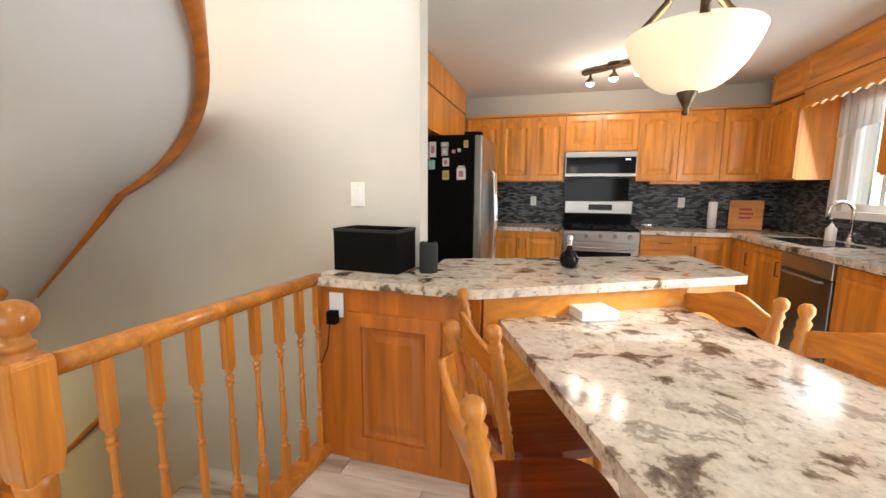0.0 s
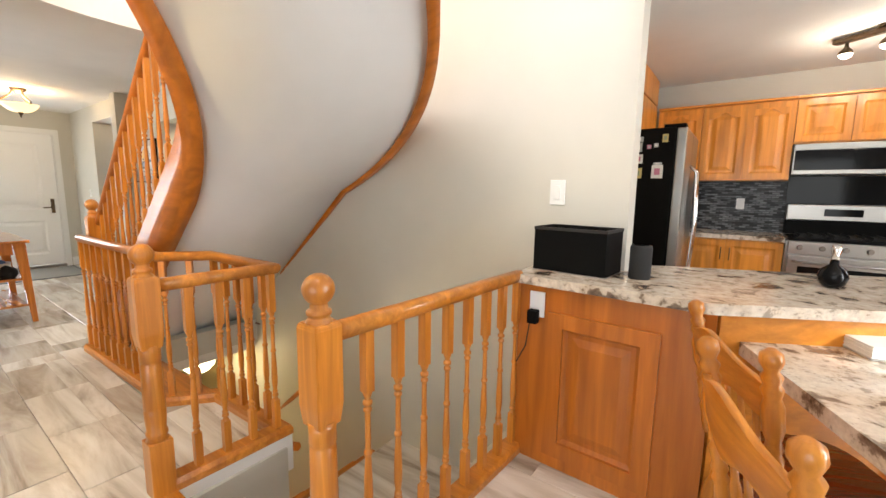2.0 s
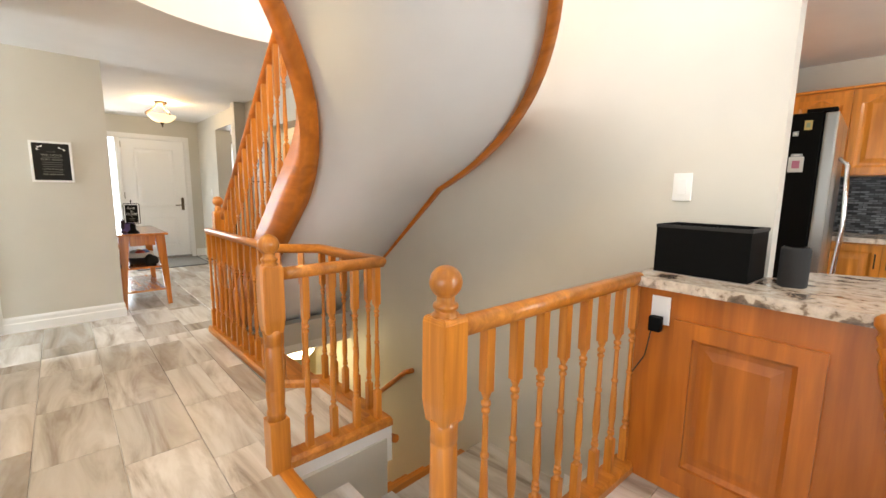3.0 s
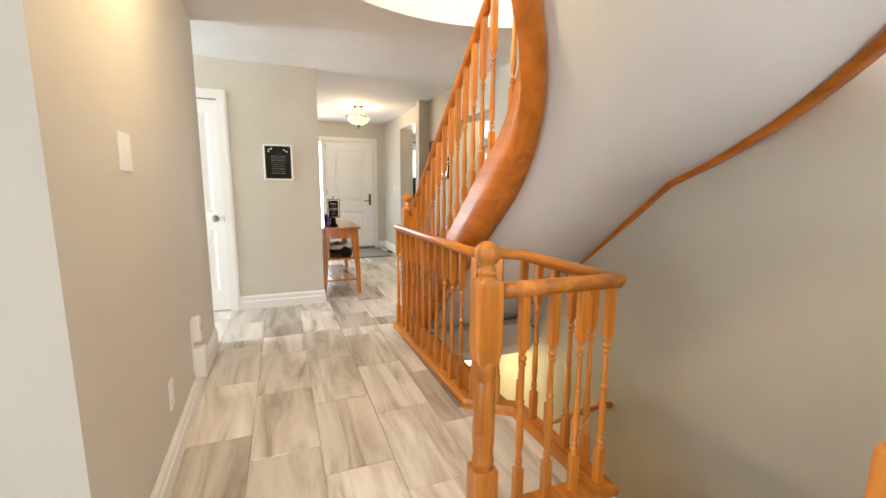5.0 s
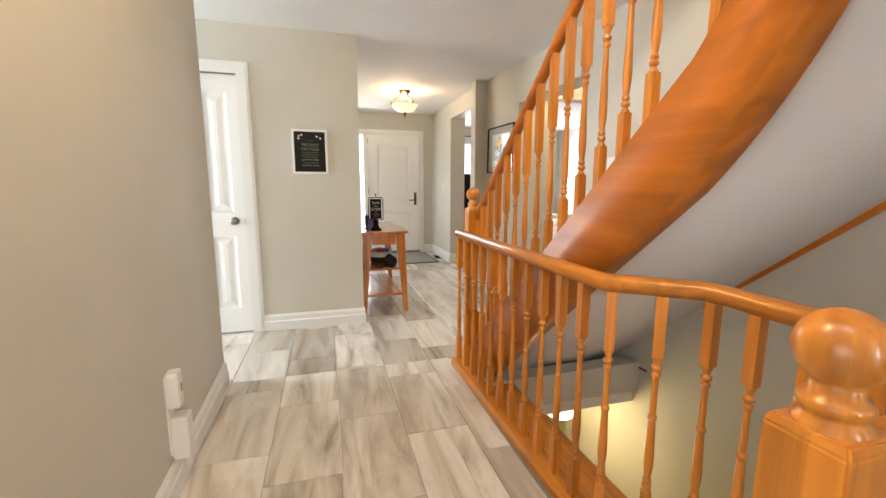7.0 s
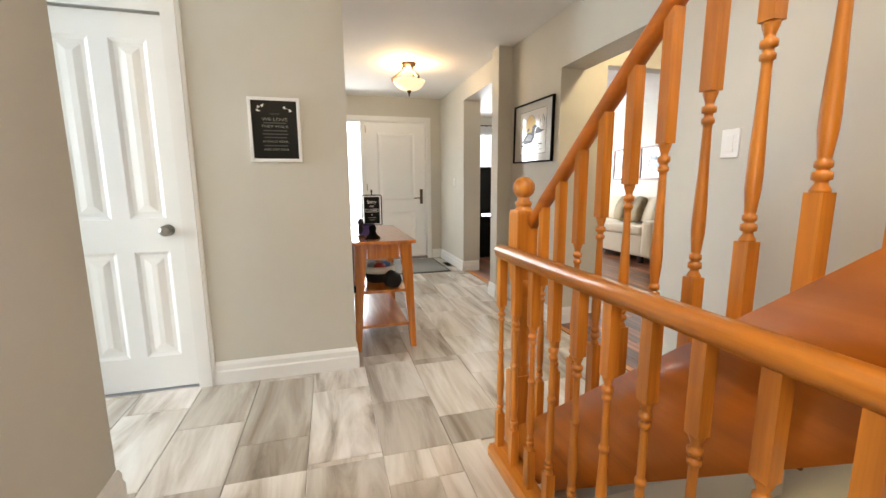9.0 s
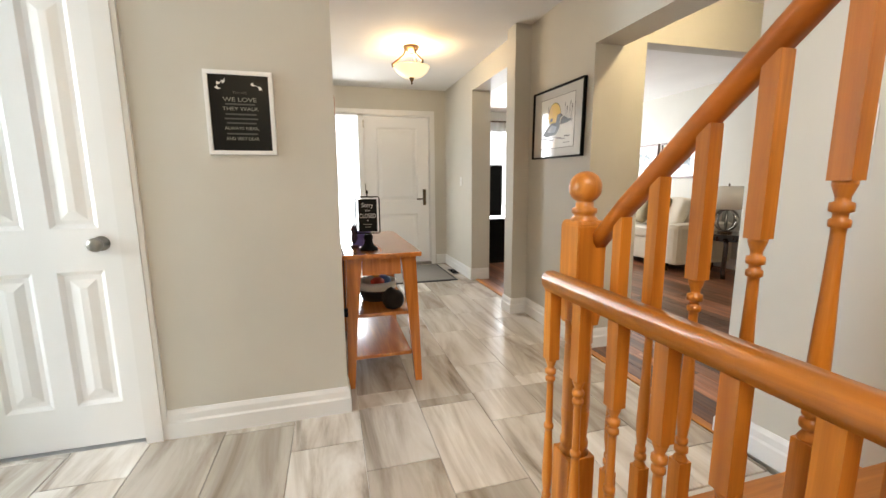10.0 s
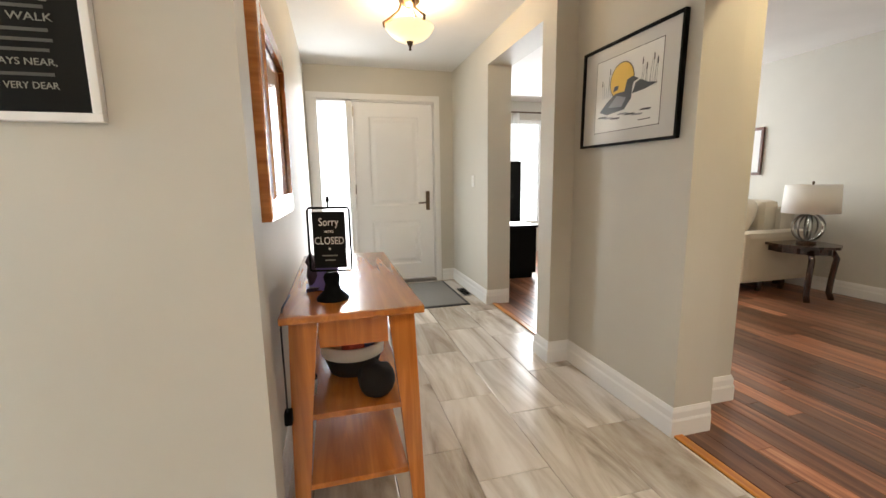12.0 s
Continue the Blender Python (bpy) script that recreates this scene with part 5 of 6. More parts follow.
    for x, y, ax in ((0.08, 5.042, 0), (1.72, 5.042, 0)):
        o = thing("outlet", "white outlet on the dark backsplash", "outlet")
        part("plate", bx(x - 0.035, y - 0.006, 1.10, x + 0.035, y, 1.21, bev=0.002), PLASTIC, o)
        part("socket", bx(x - 0.017, y - 0.009, 1.12, x + 0.017, y - 0.005, 1.19, bev=0.002), PLASTIC, o)
    bo = thing("glass_bowl", "small clear bowl on the counter", "bowl", pose(1.32, 4.75, 0.88))
    part("bowl", lathe(bmesh.new(), [(0.03, 0), (0.06, 0.02), (0.075, 0.05), (0.07, 0.05), (0.05, 0.02), (0.02, 0.01)], 22), CHROME, bo)


appliances()
settle(Matrix.Translation((-0.119, 0.109, 0)) @ Matrix.Diagonal((1, 1, 1.018, 1)))


# ---- hall ----
def words(parent, text, size, m, material, wide=None):
    """Raised lettering in the built-in font, as a mesh part."""
    c = bpy.data.curves.new("lettering", "FONT")
    c.body, c.size, c.align_x, c.align_y, c.extrude, c.resolution_u = text, size, "CENTER", "CENTER", 0.0006, 3
    tmp = bpy.data.objects.new("lettering", c)
    scene.collection.objects.link(tmp)
    me = bpy.data.meshes.new_from_object(tmp.evaluated_get(bpy.context.evaluated_depsgraph_get()))
    bpy.data.objects.remove(tmp)
    me.materials.append(material)
    ob = new("lettering", me)
    ob.parent = parent
    if wide:
        w = max(v.co.x for v in me.vertices) - min(v.co.x for v in me.vertices)
        m = m @ Matrix.Diagonal((wide / w, 1, 1, 1))
    ob.matrix_local = m
    return ob


INK = mat("chalk_ink", (0.24, 0.24, 0.20), 0.7)
INKDIM = mat("chalk_ink_dim", (0.075, 0.075, 0.065), 0.7)


def chalk_sign():
    """Framed verse on the closet wall, face towards +x."""
    t = thing("framed_verse", "white framed black chalkboard verse print", "picture", pose(-5.04, -0.174, 1.436, 90, 0, 90))
    w, h, k = 0.133, 0.171, 0.017
    bm = bmesh.new()
    for b in ((-w, -h, w, -h + k), (-w, h - k, w, h), (-w, -h + k, -w + k, h - k), (w - k, -h + k, w, h - k)):
        box(bm, b[0], b[1], 0.0, b[2], b[3], 0.02, bev=0.002)
    part("frame", bm, TRIM, t)
    part("panel", bx(-w + k, -h + k, 0.0, w - k, h - k, 0.012), CHALK, t, "black chalk printed panel")
    for txt, y, s, wd in (("WE LOVE", 0.055, 0.024, 0.13), ("THEY WALK", 0.018, 0.02, 0.14), ("ALWAYS NEAR,", -0.062, 0.018, 0.135), ("AND VERY DEAR", -0.105, 0.018, 0.13)):
        words(t, txt, s, pose(0, y, 0.0126), INK, wd)
    words(t, "THOSE", 0.014, pose(0, 0.083, 0.0126), INKDIM, 0.055)
    for y, wd in ((0.037, 0.115), (-0.004, 0.12), (-0.022, 0.13), (-0.040, 0.115), (-0.084, 0.12)):
        part("line", bx(-wd / 2, y - 0.003, 0.012, wd / 2, y + 0.003, 0.0128), INKDIM, t)
    for x, y, a in ((-0.075, 0.118, 25), (-0.055, 0.128, 60), (0.055, 0.115, -20), (0.082, 0.108, 140), (-0.082, 0.098, -15)):
        b = part("bird", prism(bmesh.new(), [(-0.012, 0), (0, -0.003), (0.014, 0.005), (0.002, 0.004), (-0.004, 0.012)], 0.0, 0.0008), PLASTIC, t)
        placed(b, pose(x, y, 0.0122, 0, 0, a))


chalk_sign()


def art_print():
    """Bird print on the hall wall, face towards -y."""
    t = thing("framed_print", "black framed waterbird print with yellow sun", "picture", pose(-5.812, 1.80, 1.569, 90, 1.2, 0))
    w, h, k = 0.342, 0.252, 0.012
    bm = bmesh.new()
    for b in ((-w, -h, w, -h + k), (-w, h - k, w, h), (-w, -h + k, -w + k, h - k), (w - k, -h + k, w, h - k)):
        box(bm, b[0], b[1], 0.0, b[2], b[3], 0.024, bev=0.002)
    part("frame", bm, BLACK, t)
    part("mount", bx(-w + k, -h + k, 0.0, w - k, h - k, 0.010), mat("grey_mount", (0.60, 0.60, 0.59), 0.07, 0, 0.6), t)
    part("mount_line", bx(-0.232, -0.182, 0.010, 0.232, 0.182, 0.0106), BLACK, t)
    part("paper", bx(-0.229, -0.179, 0.010, 0.229, 0.179, 0.0112), PICGLASS, t)
    yel, dark, mid = mat("print_yellow", (0.75, 0.48, 0.04), 0.3), mat("print_black", (0.02, 0.02, 0.022), 0.3), mat("print_grey", (0.22, 0.23, 0.25), 0.3)
    z = 0.0114
    flat = lambda nm, pts, m, d=0.0: part(nm, prism(bmesh.new(), pts, z + d, z + d + 0.0004), m, t)
    part("sun", lathe(bmesh.new(), [(0.088, 0), (0.088, 0.0004)], 36, (-0.03, 0.055, z)), dark, t)
    part("sun", lathe(bmesh.new(), [(0.083, 0), (0.083, 0.0008)], 36, (-0.03, 0.055, z)), yel, t)
    flat("bird", [(-0.19, -0.075), (-0.13, -0.095), (0.0, -0.085), (0.045, -0.04), (0.05, 0.03), (0.09, 0.04), (0.05, 0.06), (0.01, 0.05), (-0.005, 0.0), (-0.07, 0.0), (-0.13, -0.03)], dark, 0.001)
    flat("bird", [(-0.12, -0.06), (-0.02, -0.07), (0.01, -0.03), (-0.06, -0.012)], mid, 0.0015)
    flat("bird", [(0.05, -0.02), (0.13, -0.015), (0.21, 0.0), (0.15, 0.012), (0.10, 0.035), (0.07, 0.025), (0.06, 0.0)], dark, 0.001)
    flat("bird", [(-0.09, 0.01), (-0.055, 0.015), (-0.05, 0.035), (-0.08, 0.035)], dark, 0.001)
    for i in range(7):
        x = -0.17 + 0.052 * i
        flat("ripple", [(x - 0.04, -0.105 - 0.008 * (i % 3)), (x + 0.03, -0.11 - 0.008 * (i % 3)), (x + 0.04, -0.102 - 0.008 * (i % 3)), (x - 0.02, -0.098 - 0.008 * (i % 3))], mid if i % 2 else dark, 0.0005)
    rnd = random.Random(4)
    for i in range(22):
        x = (-0.17 + 0.012 * i) if i < 10 else (0.10 + 0.009 * (i - 10))
        y0, y1, lean = -0.01, 0.05 + rnd.uniform(-0.01, 0.06), rnd.uniform(-0.012, 0.02)
        flat("reed", [(x, y0), (x + 0.002, y0), (x + lean + 0.002, y1), (x + lean, y1)], mid, 0.0002)
        if i % 3 == 0:
            flat("reed", [(x + lean - 0.003, y1 - 0.004), (x + lean + 0.005, y1 - 0.004), (x + lean + 0.004, y1 + 0.024), (x + lean - 0.002, y1 + 0.024)], dark, 0.0003)
    part("signature", bx(0.10, -0.150, z, 0.18, -0.146, z + 0.0005), dark, t)


art_print()


def wood_panel():
    """Carved oak frame on the foyer's left wall, face towards +y."""
    t = thing("oak_wall_frame", "oak framed panel hung above the console table", "picture", pose(-5.655, 0.152, 1.35, 90, 0, 180))
    w, h, k = 0.325, 0.32, 0.075
    bm = bmesh.new()
    for b in ((-w, -h, -w + k, h), (w - k, -h, w, h), (-w + k, -h, w - k, -h + k), (-w + k, h - k, w - k, h)):
        box(bm, b[0], b[1], 0.0, b[2], b[3], 0.062, bev=0.008)
    part("frame", bm, CONSOLE, t)
    part("panel", bx(-w + k, -h + k, 0.0, w - k, h - k, 0.050), CONSOLE, t)
    i, e = k - 0.004, 0.050
    ring = [(-w + i, -h + i, e), (w - i, -h + i, e), (w - i, h - i, e), (-w + i, h - i, e), (-w + i, -h + i, e)]
    part("inner_bead", sweep(bmesh.new(), ring, [(0.010, 0), (0.010, 0.012), (-0.004, 0.018), (-0.004, 0)]), CONSOLE, t)


wood_panel()


def console():
    t = thing("console_table", "oak console table with two lower shelves", "table")
    x0, x1, y0, y1, z = -6.24, -5.285, 0.238, 0.62, 0.768
    part("top", bx(x0 - 0.06, y0 - 0.02, z - 0.024, x1 + 0.065, y1 + 0.022, z, bev=0.006), CONSOLE_X, t)
    for x, y, sx, sy in ((x0, y0, 1, 1), (x1, y0, -1, 1), (x0, y1, 1, -1), (x1, y1, -1, -1)):
        bm = bmesh.new()
        wt, wb = 0.085, 0.038
        out = 0.02
        prof = []
        for zz, wd, sh in ((0.0, wb, -out), (0.42, 0.062, -out * 0.5), (z - 0.024, wt, 0.0)):
            ax, ay = x + sx * sh, y + sy * sh
            prof.append([bm.verts.new(p) for p in ((ax, ay, zz), (ax + sx * 0.045, ay, zz), (ax + sx * 0.045, ay + sy * wd, zz), (ax, ay + sy * wd, zz))])
        for a, b in zip(prof, prof[1:]):
            for i in range(4):
                bm.faces.new((a[i], a[(i + 1) % 4], b[(i + 1) % 4], b[i]))
        bm.faces.new(prof[0][::-1])
        bm.faces.new(prof[-1])
        part("leg", bm, CONSOLE, t)
    part("apron", bx(x1 - 0.035, y0 + 0.085, z - 0.13, x1 - 0.010, y1 - 0.085, z - 0.025), CONSOLE, t)
    part("apron", bx(x0 + 0.010, y0 + 0.085, z - 0.13, x0 + 0.035, y1 - 0.085, z - 0.025), CONSOLE, t)
    part("apron", bx(x0 + 0.045, y0 + 0.02, z - 0.13, x1 - 0.045, y0 + 0.04, z - 0.025), CONSOLE_X, t)
    part("drawer", bx(x0 + 0.045, y1 - 0.03, z - 0.13, x1 - 0.045, y1 - 0.01, z - 0.025, bev=0.003), CONSOLE_X, t)
    for zz, g in ((0.415, 0.012), (0.17, 0.0)):
        part("shelf", bx(x0 + 0.02, y0 + 0.03 - g, zz - 0.02, x1 - 0.02, y1 - 0.03 + g, zz, bev=0.003), CONSOLE_X, t)
    # sign on the top
    s = thing("table_sign", "black metal framed flip sign on a turned stand", "sign", pose(-5.385, 0.37, z, 0, 0, 78))
    part("stand", lathe(bmesh.new(), [(0.052, 0), (0.052, 0.006), (0.045, 0.014), (0.028, 0.03), (0.022, 0.05), (0.027, 0.075), (0.022, 0.085), (0.018, 0.09)], 24), BLACK, s)
    part("frame", tube(bmesh.new(), [(-0.062, 0, 0.095), (0.062, 0, 0.095), (0.066, 0, 0.10), (0.066, 0, 0.29), (0.060, 0, 0.298), (-0.060, 0, 0.298), (-0.066, 0, 0.29), (-0.066, 0, 0.10), (-0.062, 0, 0.095)], 0.0035, 8), BLACK, s)
    part("hook", lathe(bmesh.new(), [(0.003, 0.298), (0.003, 0.315), (0.007, 0.322), (0.003, 0.335)], 10), BLACK, s)
    pl = part("plate", bx(-0.052, -0.004, 0.104, 0.052, 0.004, 0.286, bev=0.003), CHALK, s, "black plate with white lettering")
    white = mat("sign_white", (0.8, 0.8, 0.78), 0.5)
    for txt, zz, sz, wd in (("Sorry", 0.252, 0.036, 0.062), ("WE'RE", 0.222, 0.012, 0.03), ("CLOSED", 0.192, 0.034, 0.092)):
        words(pl, txt, sz, pose(0, -0.0046, zz, 90, 0, 0), white, wd)
    for zz, wd in ((0.145, 0.05), (0.130, 0.032)):
        part("line", bx(-wd / 2, -0.0052, zz - 0.002, wd / 2, -0.004, zz + 0.002), INK, pl)
    part("dot", bx(-0.003, -0.0052, 0.164, 0.003, -0.004, 0.170), white, pl)
    # small objects
    c = thing("figurine", "small dark rearing figurine with pale base on the console", "ornament", pose(-5.54, 0.30, z))
    bm = prism(bmesh.new(), [(-0.04, -0.025), (0.045, -0.02), (0.03, 0.03), (-0.03, 0.025)], 0, 0.012)
    lathe(bm, [(0.012, 0.01), (0.02, 0.05), (0.014, 0.085), (0.022, 0.10), (0.01, 0.125)], 12, (0.0, 0.0, 0))
    lathe(bm, [(0.004, 0.0), (0.010, 0.02), (0.004, 0.05)], 10, (0.025, 0.0, 0.09))
    me = mesh_of(bm, "figurine", mat("figurine_bronze", (0.06, 0.04, 0.06), 0.3, 0.4))
    o = new("body", me)
    o.parent = c
    o["label"] = "dark metallic body"
    p = thing("photo_easel", "small tilted card on a wire easel", "ornament", pose(-5.50, 0.33, z + 0.003, -25, 0, 60))
    part("card", bx(-0.05, 0, 0, 0.05, 0.004, 0.10), mat("blue_card", (0.18, 0.14, 0.42), 0.3), p)
    part("wire", tube(bmesh.new(), [(-0.02, 0.005, 0.0), (-0.02, 0.01, 0.12), (0.0, 0.01, 0.135), (0.02, 0.01, 0.12), (0.02, 0.005, 0.0)], 0.002, 6), BLACK, p)
    b = thing("basket", "round cream rimmed basket with colourful contents", "basket", pose(-5.62, 0.43, 0.415))
    part("body", lathe(bmesh.new(), [(0.09, 0), (0.112, 0.06), (0.115, 0.07)], 24), RUBBER, b)
    part("rim", lathe(bmesh.new(), [(0.115, 0.07), (0.122, 0.074), (0.124, 0.120), (0.114, 0.121), (0.110, 0.08)], 24), LINEN, b)
    for i, col in enumerate(((0.6, 0.08, 0.05), (0.1, 0.2, 0.5), (0.7, 0.35, 0.06), (0.5, 0.5, 0.48))):
        a = i * 1.6
        part("packet", lathe(bmesh.new(), [(0.02, 0.06), (0.045, 0.09), (0.045, 0.128), (0.02, 0.145)], 10, (0.045 * math.cos(a), 0.045 * math.sin(a), 0)), mat("packet", col, 0.4), b)
    g = thing("black_bag", "slumped small black bag on the console shelf", "bag", pose(-5.40, 0.50, 0.415))
    bm = bmesh.new()
    bmesh.ops.create_icosphere(bm, subdivisions=3, radius=1.0)
    for v in bm.verts:
        n = noise.noise(v.co * 1.7) * 0.16
        v.co = Vector((v.co.x * 0.075 * (1 + n), v.co.y * 0.062 * (1 + n), max(0.0, (v.co.z + 0.75) * 0.066 * (1 + n))))
    for f in bm.faces:
        f.smooth = True
    part("body", bm, paint("black_fleece", (0.012, 0.011, 0.011), 0.95, 300.0, 0.6), g)
    k = thing("small_pot", "small white pot with dark lid on the shelf", "pot", pose(-5.45, 0.27, 0.415))
    part("pot", lathe(bmesh.new(), [(0.025, 0), (0.03, 0.05), (0.028, 0.055)], 16), PLASTIC, k)
    part("lid", lathe(bmesh.new(), [(0.029, 0.055), (0.03, 0.065), (0.02, 0.075)], 16), BLACK, k)
    w = thing("power_cord", "black power cord hanging behind the console table", "cable")
    part("cord", tube(bmesh.new(), [(-5.40, 0.235, z + 0.02), (-5.28, 0.225, z + 0.012), (-5.245, 0.222, z - 0.04), (-5.25, 0.222, 0.55), (-5.245, 0.222, 0.46)], 0.003, 6), RUBBER, w)
    part("plug", bx(-5.27, 0.212, 0.43, -5.235, 0.235, 0.47, bev=0.004), BLACK, w)


console()


def wall_fittings():
    on_wall = Matrix.Translation((-2.8, -0.6515, 0)) @ pose(0, 0, 0, 0, 0, 1.57) @ Matrix.Translation((2.8, 0.65, 0))
    t = thing("switch_plate", "white double switch on the hall wall", "light switch", on_wall, group="wall switches")
    part("plate", bx(-2.445, -0.652, 1.258, -2.325, -0.644, 1.384, bev=0.003), PLASTIC, t)
    for x in (-2.410, -2.360):
        part("toggle", bx(x - 0.006, -0.645, 1.304, x + 0.006, -0.639, 1.326, bev=0.002), PLASTIC, t)
    t = thing("outlet", "white outlet low on the hall wall", "outlet", on_wall)
    part("plate", bx(-2.705, -0.652, 0.255, -2.635, -0.644, 0.38, bev=0.003), PLASTIC, t)
    part("socket", bx(-2.688, -0.645, 0.275, -2.652, -0.641, 0.36, bev=0.002), PLASTIC, t)
    t = thing("air_freshener", "white plug-in night light and freshener on the hall wall", "air freshener", on_wall @ Matrix.Translation((0.06, 0, 0.015)))
    part("plate", bx(-3.33, -0.652, 0.15, -3.26, -0.644, 0.46, bev=0.003), PLASTIC, t)
    part("upper_unit", bx(-3.31, -0.645, 0.34, -3.25, -0.60, 0.48, bev=0.014), PLASTIC, t)
    part("lower_unit", bx(-3.33, -0.645, 0.13, -3.26, -0.585, 0.30, bev=0.010), PLASTIC, t)
    part("lens", bx(-3.285, -0.601, 0.40, -3.275, -0.598, 0.43), mat("red_lens", (0.5, 0.1, 0.08), 0.3), t)
    t = thing("switch_plate", "white rocker switch on the wall by the stair foot", "light switch", pose(-4.03, 1.847, 1.308, 0, 0, 3.86), group="wall switches")
    part("plate", bx(-0.04, -0.008, -0.063, 0.04, 0, 0.063, bev=0.003), PLASTIC, t)
    part("rocker", bx(-0.018, -0.013, -0.038, 0.018, -0.007, 0.038, bev=0.003), PLASTIC, t)
    t = thing("switch_plate", "small white switch on the foyer wall", "light switch", group="wall switches")
    part("plate", bx(-8.0, 1.748, 1.11, -7.93, 1.755, 1.22, bev=0.003), PLASTIC, t)
    part("rocker", bx(-7.982, 1.744, 1.135, -7.948, 1.749, 1.195, bev=0.002), PLASTIC, t)
    m = thing("doormat", "grey doormat with black rubber border on the tiles", "doormat")
    part("border", bx(-8.58, 0.60, 0.0, -7.595, 1.593, 0.008, bev=0.003), RUBBER, m)
    part("carpet", bx(-8.55, 0.63, 0.008, -7.625, 1.563, 0.012, bev=0.002), MATGREY, m)
    v = thing("floor_vent", "dark metal floor vent grille in the foyer tiles", "vent")
    part("frame", bx(-8.20, 1.625, 0.0, -7.90, 1.725, 0.006, bev=0.002), NICKEL, v)
    for i in range(9):
        part("slat", bx(-8.18 + 0.03 * i, 1.635, 0.006, -8.165 + 0.03 * i, 1.715, 0.009), BLACK, v)


wall_fittings()


def pot_light(x, y, z):
    t = thing("pot_light", "small white recessed ceiling pot light, switched on", "lamp", pose(x, y, z), "recessed ceiling lights")
    part("ring", lathe(bmesh.new(), [(0.030, -0.002), (0.052, -0.006), (0.056, 0.0), (0.03, 0.0)], 24), TRIM, t)
    part("bulb", lathe(bmesh.new(), [(0.028, -0.001), (0.028, 0.0), (0.01, 0.0)], 20), LED, t)


pot_light(-2.35, -0.33, H)
pot_light(-4.80, 2.30, HL)


# ---- living room ----
def living():
    s = thing("sofa", "cream upholstered sofa with rolled arms and scatter cushions", "sofa", pose(-7.98, 4.70, 0))
    part("base", bx(-1.0, -0.42, 0.10, 0.72, 0.44, 0.40, bev=0.03), SOFA, s)
    part("back", bx(-1.0, 0.24, 0.40, 0.72, 0.46, 0.84, bev=0.06), SOFA, s)
    for x in (-1.10, 0.70):
        part("arm", bx(x, -0.44, 0.10, x + 0.20, 0.46, 0.62, bev=0.06), SOFA, s)
    for i in range(2):
        part("seat_cushion", bx(-0.90 + 0.80 * i, -0.44, 0.40, -0.11 + 0.80 * i, 0.24, 0.53, bev=0.04), SOFA, s)
        part("back_cushion", bx(-0.88 + 0.80 * i, 0.08, 0.53, -0.13 + 0.80 * i, 0.28, 0.92, bev=0.07), SOFA, s)
    for x in (-0.95, 0.65):
        for y in (-0.36, 0.38):
            part("foot", bx(x - 0.03, y - 0.03, 0, x + 0.03, y + 0.03, 0.10), DARKWOOD, s)
    pat = paint("patterned_cushion", (0.22, 0.17, 0.10), 0.9, 20.0, 0.3, 0.8)
    for x, a, m in ((0.50, 18, SOFA), (0.22, 24, pat), (-0.12, 20, pat)):
        bm = bmesh.new()
        bmesh.ops.create_icosphere(bm, subdivisions=3, radius=1.0)
        for v in bm.verts:
            v.co = Vector([math.copysign(abs(c) ** 0.55, c) for c in v.co])
            v.co = Vector((v.co.x * 0.20, v.co.y * 0.07 * (1.15 - 0.5 * abs(v.co.x * v.co.z)), v.co.z * 0.20))
        for f in bm.faces:
            f.smooth = True
        c = thing("cushion", "plump square scatter cushion on the sofa", "cushion", pose(-7.98 + x, 4.62, 0.74, -18, 0, -a), "sofa cushions")
        part("cover", bm, m, c)
    e = thing("end_table", "dark mahogany oval end table with curved legs", "table", pose(-6.92, 4.72, 0))
    oval = [(0.33 * math.cos(a) * (1 + 0.04 * math.cos(8 * a)), 0.25 * math.sin(a) * (1 + 0.04 * math.cos(8 * a))) for a in np.linspace(0, 2 * math.pi, 40, endpoint=False)]
    part("top", prism(bmesh.new(), oval, 0.50, 0.525), DARKWOOD, e)
    part("apron", prism(bmesh.new(), [(x * 0.82, y * 0.8) for x, y in oval], 0.44, 0.50), DARKWOOD, e)
    for x, y in ((-0.22, -0.15), (0.22, -0.15), (-0.22, 0.15), (0.22, 0.15)):
        part("leg", tube(bmesh.new(), [(x * 0.9, y * 0.9, 0.47), (x * 1.05, y * 1.05, 0.40), (x * 0.98, y * 0.98, 0.20), (x * 0.96, y * 0.96, 0.07), (x * 1.05, y * 1.05, 0.0)], 0.025, 10), DARKWOOD, e)
    l = thing("table_lamp", "table lamp with linen drum shade and metal orb base", "lamp", pose(-6.87, 4.74, 0.525))
    part("foot", lathe(bmesh.new(), [(0.075, 0), (0.075, 0.02), (0.01, 0.024)], 22), BRONZE, l)
    for k in range(4):
        a = k * math.pi / 4
        pts = [(0.125 * math.cos(q) * math.cos(a), 0.125 * math.cos(q) * math.sin(a), 0.155 + 0.125 * math.sin(q)) for q in np.linspace(0, 2 * math.pi, 25)]
        part("ring", sweep(bmesh.new(), pts, [(0.004, -0.014), (0.004, 0.014), (-0.004, 0.014), (-0.004, -0.014)], True) if k == 1 else tube(bmesh.new(), pts, 0.008, 8), NICKEL if k else CHROME, l)
    part("stem", lathe(bmesh.new(), [(0.008, 0.02), (0.008, 0.33)], 10), CHROME, l)
    part("shade", lathe(bmesh.new(), [(0.215, 0.29), (0.205, 0.555), (0.202, 0.555), (0.212, 0.29)], 36), LINEN, l, "off-white linen drum shade")
    part("finial", lathe(bmesh.new(), [(0.004, 0.33), (0.008, 0.565), (0.012, 0.575), (0.004, 0.59)], 10), BRONZE, l)
    brown = wood("frame_brown", (0.14, 0.04, 0.018), (0.07, 0.018, 0.008), "x", 0.3, 0.3)
